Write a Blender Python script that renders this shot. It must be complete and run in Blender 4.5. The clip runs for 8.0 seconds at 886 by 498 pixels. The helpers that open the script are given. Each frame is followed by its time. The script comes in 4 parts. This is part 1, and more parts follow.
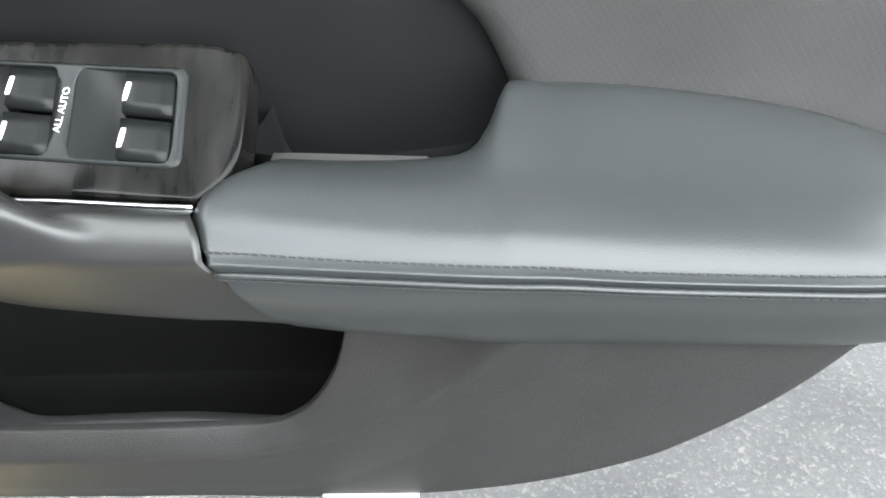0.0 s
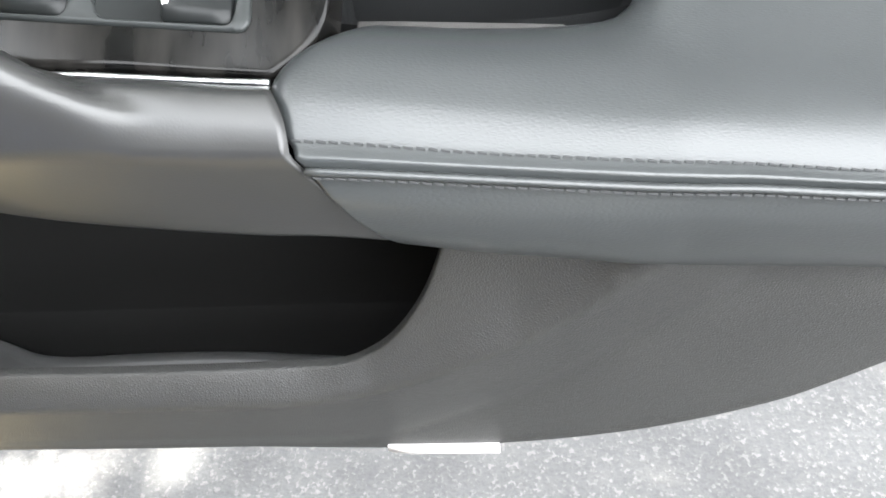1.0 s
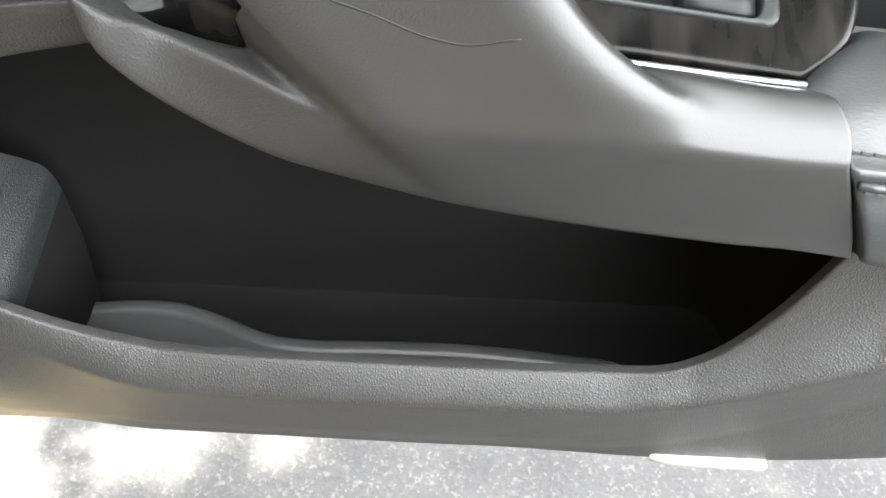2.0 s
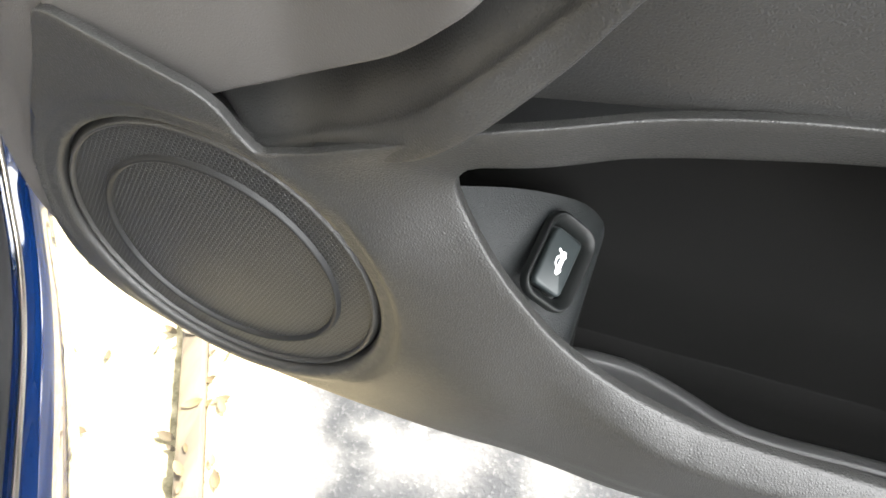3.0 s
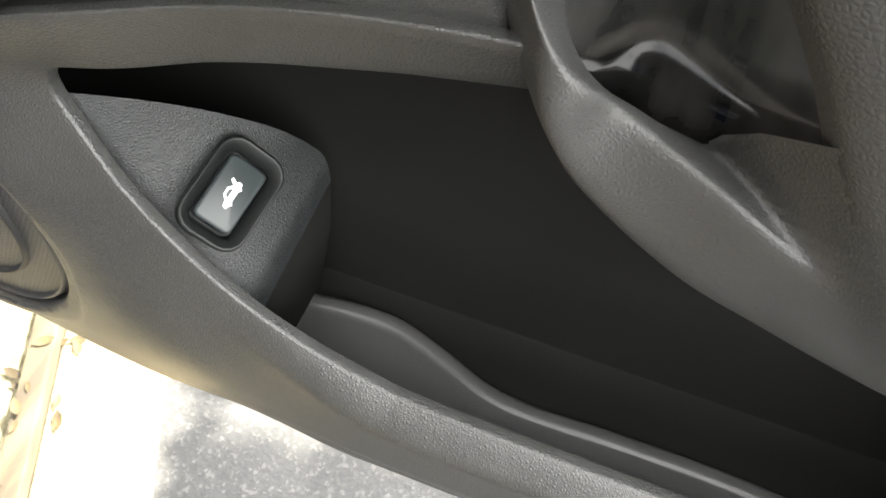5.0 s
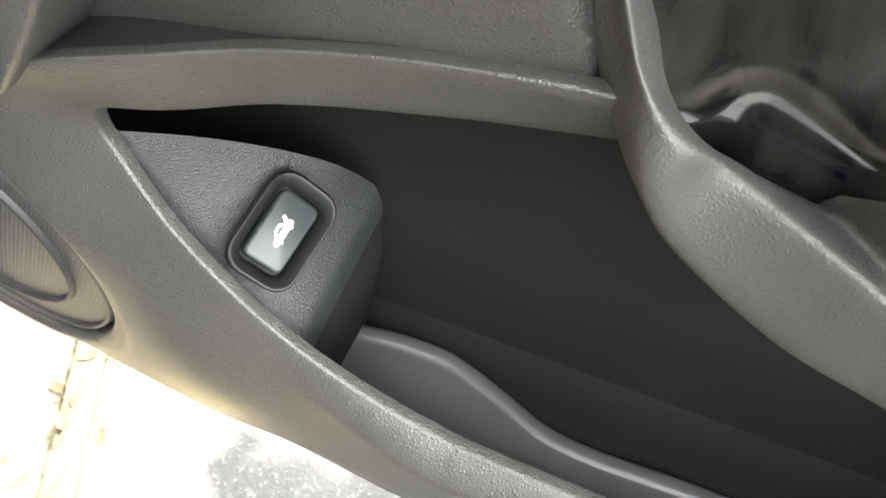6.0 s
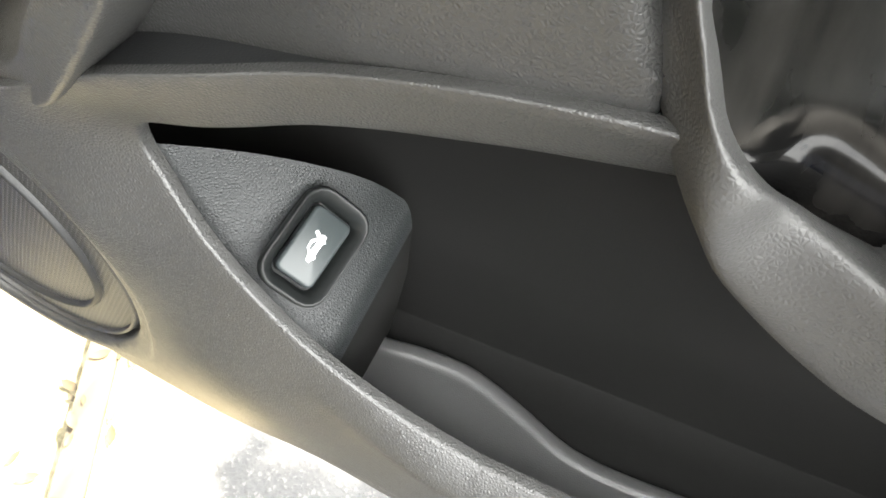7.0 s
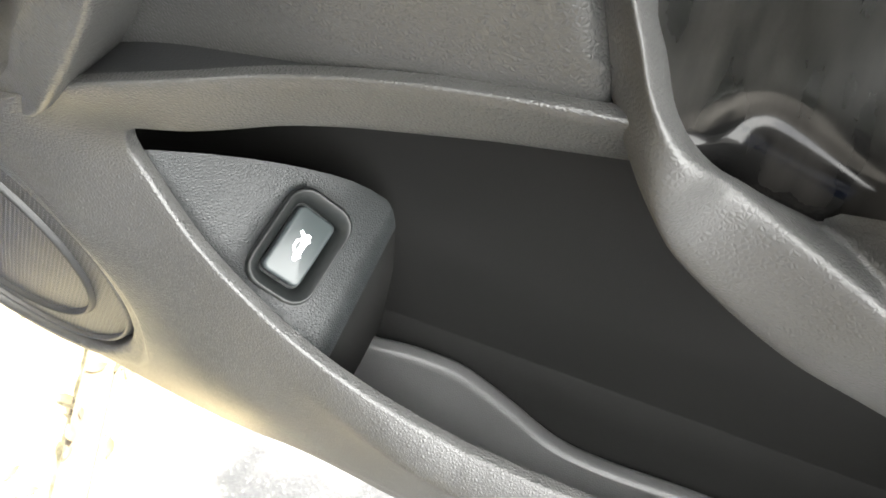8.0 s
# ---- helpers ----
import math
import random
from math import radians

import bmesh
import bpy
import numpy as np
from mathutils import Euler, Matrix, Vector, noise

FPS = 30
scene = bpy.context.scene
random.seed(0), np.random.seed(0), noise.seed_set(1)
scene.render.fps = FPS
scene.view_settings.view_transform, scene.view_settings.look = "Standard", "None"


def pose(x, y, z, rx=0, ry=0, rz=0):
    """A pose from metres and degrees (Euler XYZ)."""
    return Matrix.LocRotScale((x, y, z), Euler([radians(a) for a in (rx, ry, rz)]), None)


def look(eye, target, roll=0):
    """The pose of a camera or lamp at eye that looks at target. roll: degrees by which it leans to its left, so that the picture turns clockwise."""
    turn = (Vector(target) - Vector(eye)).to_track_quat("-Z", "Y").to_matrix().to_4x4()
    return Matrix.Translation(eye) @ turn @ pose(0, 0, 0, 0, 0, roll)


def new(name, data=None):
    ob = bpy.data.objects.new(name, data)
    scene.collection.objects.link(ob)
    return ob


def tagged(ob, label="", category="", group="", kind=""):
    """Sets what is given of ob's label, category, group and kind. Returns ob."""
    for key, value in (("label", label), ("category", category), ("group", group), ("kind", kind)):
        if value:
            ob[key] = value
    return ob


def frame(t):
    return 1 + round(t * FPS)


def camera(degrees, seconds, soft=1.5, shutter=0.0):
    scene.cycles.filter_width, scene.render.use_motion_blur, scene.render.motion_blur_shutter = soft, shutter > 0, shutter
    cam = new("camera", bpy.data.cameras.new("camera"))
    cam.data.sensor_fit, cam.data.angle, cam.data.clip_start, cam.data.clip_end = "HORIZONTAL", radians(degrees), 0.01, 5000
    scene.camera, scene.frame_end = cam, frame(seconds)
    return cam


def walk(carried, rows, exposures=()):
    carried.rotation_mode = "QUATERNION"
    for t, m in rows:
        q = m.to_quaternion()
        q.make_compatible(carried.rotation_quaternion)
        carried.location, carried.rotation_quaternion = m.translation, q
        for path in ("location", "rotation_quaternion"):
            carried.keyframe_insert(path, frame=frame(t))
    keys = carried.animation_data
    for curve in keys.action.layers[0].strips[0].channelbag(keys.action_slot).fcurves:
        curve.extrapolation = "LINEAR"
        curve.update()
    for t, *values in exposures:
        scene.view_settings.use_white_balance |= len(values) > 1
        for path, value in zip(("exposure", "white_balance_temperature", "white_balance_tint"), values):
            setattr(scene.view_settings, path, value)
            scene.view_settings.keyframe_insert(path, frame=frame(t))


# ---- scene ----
cam = camera(62.98, 8.0, soft=1.7)
PATH = [
    (0, pose(0.6557, -0.2586, 0.8133, 47.34, 4.85, 2.02)),
    (0.3, pose(0.6216, -0.2483, 0.7959, 46.10, 4.05, 2.74)),
    (0.5, pose(0.6052, -0.2429, 0.7882, 45.18, 4.10, 2.53)),
    (1, pose(0.5865, -0.2161, 0.7528, 42.66, 3.75, 0.95)),
    (1.5, pose(0.5124, -0.1878, 0.7476, 40.65, 0.73, 0.51)),
    (1.7, pose(0.4656, -0.2014, 0.7469, 41.58, -1.06, 1.15)),
    (2.8, pose(0.2133, -0.2047, 0.7586, 40.35, -2.69, 11.02)),
    (3, pose(0.1581, -0.2095, 0.7597, 41.24, -3.65, 16.44)),
    (3.2, pose(0.1283, -0.2189, 0.7574, 42.79, -3.46, 18.34)),
    (3.5, pose(0.1159, -0.2298, 0.7562, 42.73, -1.81, 18.38)),
    (4, pose(0.2354, -0.2136, 0.7419, 40.92, -3.13, 12.34)),
    (4.2, pose(0.2964, -0.1946, 0.7478, 40.54, -2.71, 11.52)),
    (5.3, pose(0.2971, -0.1338, 0.7257, 37.46, -5.94, 22.09)),
    (5.5, pose(0.2958, -0.1293, 0.7288, 37.80, -5.68, 22.51)),
    (6, pose(0.2803, -0.1253, 0.7251, 38.04, -3.22, 21.56)),
    (6.5, pose(0.2724, -0.1306, 0.7232, 38.28, -2.67, 21.34)),
    (7, pose(0.2672, -0.1240, 0.7276, 38.13, -3.96, 23.05)),
    (7.5, pose(0.2719, -0.1246, 0.7241, 38.79, -3.74, 22.43)),
    (8, pose(0.2770, -0.1318, 0.7327, 38.94, -3.12, 21.53)),
]
EXPOSURES = [(0.0, 2.95, 6300, 8), (1.0, 3.3, 6400, 10), (1.7, 3.42, 6500, 11), (2.8, 3.4, 6650, 10), (3.5, 3.35, 6420, 11), (4.2, 3.04, 6800, 9), (5.3, 3.5, 6850, 9), (6.0, 3.87, 6800, 9), (6.5, 3.87, 6750, 9), (7.5, 4.1, 6770, 9), (8.0, 4.2, 6780, 9)]
walk(cam, PATH, EXPOSURES)

# ---- light: open sky, sun from beyond the door through a tree ----
SUN_EL, SUN_AZ = radians(50), radians(-35)      # azimuth: from +y towards -x
SUN_DIR = Vector((-math.sin(SUN_AZ) * math.cos(SUN_EL), math.cos(SUN_AZ) * math.cos(SUN_EL), math.sin(SUN_EL)))
world = bpy.data.worlds.new("sky")
scene.world = world
world.use_nodes = True
nt = world.node_tree
sky = nt.nodes.new("ShaderNodeTexSky")
sky.sky_type = "NISHITA"
sky.sun_disc = False
sky.sun_elevation = SUN_EL
sky.sun_rotation = -SUN_AZ
sky.air_density, sky.dust_density = 1.0, 2.0
nt.nodes["Background"].inputs["Strength"].default_value = 0.12
# broken white cloud over the blue
wtc, wno, wrm, wmx = nt.nodes.new("ShaderNodeTexCoord"), nt.nodes.new("ShaderNodeTexNoise"), nt.nodes.new("ShaderNodeValToRGB"), nt.nodes.new("ShaderNodeMix")
wno.inputs["Scale"].default_value, wno.inputs["Detail"].default_value = 3.2, 7
wrm.color_ramp.elements[0].position, wrm.color_ramp.elements[1].position = 0.27, 0.44
wmx.data_type = "RGBA"
wmx.inputs["B"].default_value = (15.0, 15.3, 15.5, 1)
nt.links.new(wtc.outputs["Generated"], wno.inputs["Vector"])
nt.links.new(wno.outputs["Fac"], wrm.inputs["Fac"])
nt.links.new(wrm.outputs["Color"], wmx.inputs["Factor"])
nt.links.new(sky.outputs["Color"], wmx.inputs["A"])
nt.links.new(wmx.outputs["Result"], nt.nodes["Background"].inputs["Color"])
sun = new("sun", bpy.data.lights.new("sun", "SUN"))
sun.data.energy, sun.data.angle, sun.data.color = 4.5, radians(0.4), (1.0, 0.95, 0.86)
sun.matrix_world = look(SUN_DIR * 8, (0, 0, 0))


# ---- materials ----
def material(name, base, rough=0.5, metal=0.0, grain=0.0, grain_scale=900.0, mottle=0.15, mottle_scale=14.0,
             second=None, coat=0.0, spec=0.5, bump_kind="voronoi", stretch=(1, 1, 1)):
    """A node material: base colour with slow mottling, and a fine leather-like or sandy relief."""
    m = bpy.data.materials.new(name)
    m.use_nodes = True
    n, l = m.node_tree.nodes, m.node_tree.links
    b = n["Principled BSDF"]
    b.inputs["Roughness"].default_value, b.inputs["Metallic"].default_value = rough, metal
    b.inputs["Coat Weight"].default_value, b.inputs["Specular IOR Level"].default_value = coat, spec
    b.inputs["Coat Roughness"].default_value = 0.06
    tc = n.new("ShaderNodeTexCoord")
    mp = n.new("ShaderNodeMapping")
    mp.inputs["Scale"].default_value = stretch
    l.new(tc.outputs["Object"], mp.inputs["Vector"])
    no = n.new("ShaderNodeTexNoise")
    no.inputs["Scale"].default_value, no.inputs["Detail"].default_value = mottle_scale, 6
    l.new(mp.outputs["Vector"], no.inputs["Vector"])
    ramp = n.new("ShaderNodeValToRGB")
    other = second or tuple(c * (1 - mottle) for c in base)
    ramp.color_ramp.elements[0].position, ramp.color_ramp.elements[1].position = 0.35, 0.68
    ramp.color_ramp.elements[0].color, ramp.color_ramp.elements[1].color = (*other, 1), (*base, 1)
    l.new(no.outputs["Fac"], ramp.inputs["Fac"])
    l.new(ramp.outputs["Color"], b.inputs["Base Color"])
    rr = n.new("ShaderNodeMapRange")
    rr.inputs["To Min"].default_value, rr.inputs["To Max"].default_value = max(rough - 0.05, 0.02), min(rough + 0.07, 1)
    l.new(no.outputs["Fac"], rr.inputs["Value"])
    l.new(rr.outputs["Result"], b.inputs["Roughness"])
    if grain:
        if bump_kind == "voronoi":
            tex = n.new("ShaderNodeTexVoronoi")
            tex.feature = "DISTANCE_TO_EDGE"
            out = tex.outputs["Distance"]
        else:
            tex = n.new("ShaderNodeTexNoise")
            tex.inputs["Detail"].default_value = 4
            out = tex.outputs["Fac"]
        tex.inputs["Scale"].default_value = grain_scale
        l.new(mp.outputs["Vector"], tex.inputs["Vector"])
        bu = n.new("ShaderNodeBump")
        bu.inputs["Strength"].default_value, bu.inputs["Distance"].default_value = grain, 0.0006
        l.new(out, bu.inputs["Height"])
        l.new(bu.outputs["Normal"], b.inputs["Normal"])
    return m


def stone_material(name, dark, mid, pale, chip, patch):
    """Aggregate: chips of several tones, larger stains, rough relief."""
    m = material(name, mid, 0.85)
    n, l = m.node_tree.nodes, m.node_tree.links
    b = n["Principled BSDF"]
    tc, vo, no, n2 = n.new("ShaderNodeTexCoord"), n.new("ShaderNodeTexVoronoi"), n.new("ShaderNodeTexNoise"), n.new("ShaderNodeTexNoise")
    vo.inputs["Scale"].default_value, vo.inputs["Randomness"].default_value = chip, 1.0
    no.inputs["Scale"].default_value, no.inputs["Detail"].default_value = patch, 8
    n2.inputs["Scale"].default_value, n2.inputs["Detail"].default_value = chip * 0.35, 5
    for t in (vo, no, n2):
        l.new(tc.outputs["Object"], t.inputs["Vector"])
    sep = n.new("ShaderNodeSeparateColor")
    l.new(vo.outputs["Color"], sep.inputs["Color"])
    add = n.new("ShaderNodeMath")
    add.operation = "MULTIPLY_ADD"
    add.inputs[1].default_value = 0.45
    l.new(sep.outputs["Red"], add.inputs[0])
    l.new(n2.outputs["Fac"], add.inputs[2])
    rp = n.new("ShaderNodeValToRGB")
    rp.color_ramp.elements[0].position, rp.color_ramp.elements[1].position = 0.46, 1.0
    rp.color_ramp.elements[0].color, rp.color_ramp.elements[1].color = (*dark, 1), (*pale, 1)
    e = rp.color_ramp.elements.new(0.86)
    e.color = (*mid, 1)
    l.new(add.outputs[0], rp.inputs["Fac"])
    mx = n.new("ShaderNodeMix")
    mx.data_type, mx.blend_type = "RGBA", "MULTIPLY"
    mx.inputs["Factor"].default_value = 0.6
    r2 = n.new("ShaderNodeValToRGB")
    r2.color_ramp.elements[0].position, r2.color_ramp.elements[1].position = 0.35, 0.65
    r2.color_ramp.elements[0].color = (0.55, 0.55, 0.56, 1)
    l.new(no.outputs["Fac"], r2.inputs["Fac"])
    l.new(rp.outputs["Color"], mx.inputs["A"])
    l.new(r2.outputs["Color"], mx.inputs["B"])
    l.new(mx.outputs["Result"], b.inputs["Base Color"])
    bu = n.new("ShaderNodeBump")
    bu.inputs["Strength"].default_value, bu.inputs["Distance"].default_value = 0.9, 0.002
    l.new(add.outputs[0], bu.inputs["Height"])
    l.new(bu.outputs["Normal"], b.inputs["Normal"])
    return m


def dotted(m, pitch, depth):
    """Adds a grid of small pressed dots to a material, on the door's plane."""
    n, l = m.node_tree.nodes, m.node_tree.links
    tc, mp, fr, sb, ln, mr, bu = (n.new("ShaderNode" + k) for k in ("TexCoord", "Mapping", "VectorMath", "VectorMath", "VectorMath", "MapRange", "Bump"))
    mp.inputs["Scale"].default_value = (1 / pitch, 0, 1 / pitch)
    mp.inputs["Rotation"].default_value = (0, 0.6, 0)
    fr.operation, sb.operation, ln.operation = "FRACTION", "SUBTRACT", "LENGTH"
    sb.inputs[1].default_value = (0.5, 0, 0.5)
    mr.inputs["From Min"].default_value, mr.inputs["From Max"].default_value = 0.15, 0.34
    bu.inputs["Strength"].default_value, bu.inputs["Distance"].default_value = 0.25, depth
    l.new(tc.outputs["Object"], mp.inputs["Vector"])
    l.new(mp.outputs["Vector"], fr.inputs[0])
    l.new(fr.outputs[0], sb.inputs[0])
    l.new(sb.outputs[0], ln.inputs[0])
    l.new(ln.outputs["Value"], mr.inputs["Value"])
    l.new(mr.outputs["Result"], bu.inputs["Height"])
    l.new(bu.outputs["Normal"], n["Principled BSDF"].inputs["Normal"])
    return m


def faded_grain(m, x0, x1, first, last):
    """Lets a material's moulded grain run out along the door, from strong to nearly smooth."""
    n, l = m.node_tree.nodes, m.node_tree.links
    tc, sx, mr = n.new("ShaderNodeTexCoord"), n.new("ShaderNodeSeparateXYZ"), n.new("ShaderNodeMapRange")
    for key, value in (("From Min", x0), ("From Max", x1), ("To Min", first), ("To Max", last)):
        mr.inputs[key].default_value = value
    l.new(tc.outputs["Object"], sx.inputs[0])
    l.new(sx.outputs["X"], mr.inputs["Value"])
    l.new(mr.outputs["Result"], next(q for q in n if q.type == "BUMP").inputs["Strength"])
    ro = n.new("ShaderNodeMapRange")
    for key, value in (("From Min", x0), ("From Max", x1), ("To Min", 0.56), ("To Max", 0.33)):
        ro.inputs[key].default_value = value
    l.new(sx.outputs["X"], ro.inputs["Value"])
    l.new(ro.outputs["Result"], n["Principled BSDF"].inputs["Roughness"])
    return m


M_TRIM = material("grained_trim", (0.0235, 0.0235, 0.0227), 0.42, grain=0.62, grain_scale=680, spec=0.5, mottle=0.12, mottle_scale=25)
M_FABRIC = material("upper_vinyl", (0.062, 0.059, 0.057), 0.55, grain=0.4, grain_scale=700)
M_PERF = dotted(material("perforated_vinyl", (0.038, 0.037, 0.036), 0.55), 0.0034, 0.0004)
M_DARK = material("black_plastic_and_shade", (0.0065, 0.0065, 0.0063), 0.7, grain=0.2, grain_scale=900, spec=0.1)
M_FLOOR = material("pocket_plastic", (0.052, 0.052, 0.052), 0.36, grain=0.2, grain_scale=900)
M_CUP = material("recess_plastic", (0.011, 0.0115, 0.012), 0.5, grain=0.2, grain_scale=800, spec=0.3)
M_SATIN = faded_grain(material("satin_grey_trim", (0.025, 0.025, 0.0245), 0.33, grain=0.10, grain_scale=700, mottle=0.06, mottle_scale=25), 0.33, 0.41, 0.5, 0.06)
M_LEATHER = material("armrest_leather", (0.0300, 0.0325, 0.0330), 0.31, grain=0.16, grain_scale=800, mottle=0.08, stretch=(0.45, 1, 1))
M_PANEL = material("button_panel_plastic", (0.012, 0.0135, 0.014), 0.42, grain=0.6, grain_scale=900, stretch=(0.4, 1, 1), spec=0.26)
M_WOOD = material("dark_wood_veneer", (0.014, 0.013, 0.012), 0.12, second=(0.0025, 0.0025, 0.0025), mottle_scale=55, coat=0.0, stretch=(1.8, 0.4, 0.4), spec=0.14)
M_BEZEL = material("switch_bezel", (0.020, 0.022, 0.022), 0.4, spec=0.3)
M_SWITCH = material("switch_black", (0.009, 0.010, 0.010), 0.36, spec=0.2)
M_BUTTON = material("button_slate", (0.022, 0.027, 0.028), 0.35, spec=0.3)
M_CHROME = material("bright_chrome", (0.75, 0.75, 0.76), 0.3, metal=1.0, mottle=0.05)
M_WHITE = material("white_print", (0.85, 0.85, 0.85), 0.5, mottle=0.03)
M_LENS = material("white_lamp_lens", (0.55, 0.53, 0.52), 0.25, mottle=0.05)
M_THREAD = material("dark_thread", (0.03, 0.031, 0.032), 0.8)
M_BLUE = material("blue_car_paint", (0.0022, 0.0135, 0.060), 0.05, mottle=0.1, coat=0.8)
M_RUBBER = material("black_rubber", (0.009, 0.009, 0.010), 0.5, spec=0.35)
M_SCUFF = material("scuff_plate_plastic", (0.055, 0.055, 0.052), 0.45, grain=0.3, grain_scale=900)
M_STEEL = material("pinch_weld_metal", (0.5, 0.46, 0.4), 0.3, metal=1.0)
M_ASPHALT = stone_material("asphalt", (0.058, 0.058, 0.059), (0.070, 0.0695, 0.068), (0.112, 0.110, 0.105), 300, 9)
M_CONCRETE = stone_material("pale_concrete", (0.19, 0.155, 0.09), (0.31, 0.26, 0.15), (0.44, 0.37, 0.24), 330, 9)
M_TIMBER = material("weathered_timber", (0.105, 0.080, 0.045), 0.85, second=(0.04, 0.031, 0.019), mottle_scale=40, grain=0.6, grain_scale=200, bump_kind="noise", stretch=(1, 0.2, 1))
M_SOIL = material("leaf_litter_soil", (0.36, 0.32, 0.21), 0.95, second=(0.12, 0.105, 0.06), mottle_scale=60, grain=1.0, grain_scale=120, bump_kind="noise")
M_LEAF = material("green_leaf", (0.05, 0.085, 0.022), 0.6)
M_DRY = material("dry_leaf", (0.075, 0.052, 0.02), 0.7, second=(0.03, 0.022, 0.01), mottle_scale=30)
M_BARK = material("bark", (0.16, 0.12, 0.09), 0.9, grain=1.0, grain_scale=60, bump_kind="noise")


# ---- builders ----
def part(name, bm, mat, parent=None, label="", smooth=True):
    me = bpy.data.meshes.new(name)
    bm.to_mesh(me)
    bm.free()
    me.materials.append(mat)
    if smooth:
        for p in me.polygons:
            p.use_smooth = True
    ob = new(name, me)
    ob.parent = parent
    if label:
        tagged(ob, label)
    return ob


def empty(name, at=(0, 0, 0), **tags):
    ob = new(name)
    ob.empty_display_size = 0.05
    ob.location = at
    return tagged(ob, **tags)


def catmull(pts, step=0.004, closed=False):
    """A smooth curve through the points, resampled."""
    p = np.array(pts, float)
    n = len(p)
    out = []
    for i in range(n if closed else n - 1):
        if closed:
            a, b, c, d = p[(i - 1) % n], p[i], p[(i + 1) % n], p[(i + 2) % n]
        else:
            b, c = p[i], p[i + 1]
            a = p[i - 1] if i else 2 * b - c
            d = p[i + 2] if i + 2 < n else 2 * c - b
        k = max(2, int(np.linalg.norm(c - b) / step))
        for t in np.arange(k) / k:
            out.append(0.5 * (2 * b + (c - a) * t + (2 * a - 5 * b + 4 * c - d) * t * t + (3 * b - a - 3 * c + d) * t ** 3))
    if not closed:
        out.append(p[-1])
    return np.array(out)


def along(table, x):
    """Smooth interpolation in a table of rows (x, values...)."""
    t = np.array(table, float)
    i = int(np.clip(np.searchsorted(t[:, 0], x) - 1, 0, len(t) - 2))
    b, c = t[i], t[i + 1]
    a = t[i - 1] if i else 2 * b - c
    d = t[i + 2] if i + 2 < len(t) else 2 * c - b
    h = c[0] - b[0]
    u = np.clip((x - b[0]) / h, 0, 1)
    mb, mc = (c - a)[1:] / (c[0] - a[0]) * h, (d - b)[1:] / (d[0] - b[0]) * h
    return (2 * u ** 3 - 3 * u * u + 1) * b[1:] + (u ** 3 - 2 * u * u + u) * mb + (-2 * u ** 3 + 3 * u * u) * c[1:] + (u ** 3 - u * u) * mc


def edge_distance(p, poly):
    best = np.full(len(p), 9.0)
    for a, b in zip(poly, np.roll(poly, -1, 0)):
        d = b - a
        t = np.clip(((p - a) @ d) / max(d @ d, 1e-12), 0, 1)
        best = np.minimum(best, np.hypot(*(p - a - t[:, None] * d).T))
    return best


def inside(p, poly):
    hit = np.zeros(len(p), bool)
    for a, b in zip(poly, np.roll(poly, -1, 0)):
        cross = (a[1] > p[:, 1]) != (b[1] > p[:, 1])
        with np.errstate(divide="ignore", invalid="ignore"):
            hit ^= cross & (p[:, 0] < (b[0] - a[0]) * (p[:, 1] - a[1]) / (b[1] - a[1]) + a[0])
    return hit


def roll_off(d, r):
    """How far a rounded edge of radius r falls back at distance d from the edge."""
    k = np.clip(1 - d / r, 0, 1)
    return r * (1 - np.sqrt(np.maximum(1 - k * k, 0)))


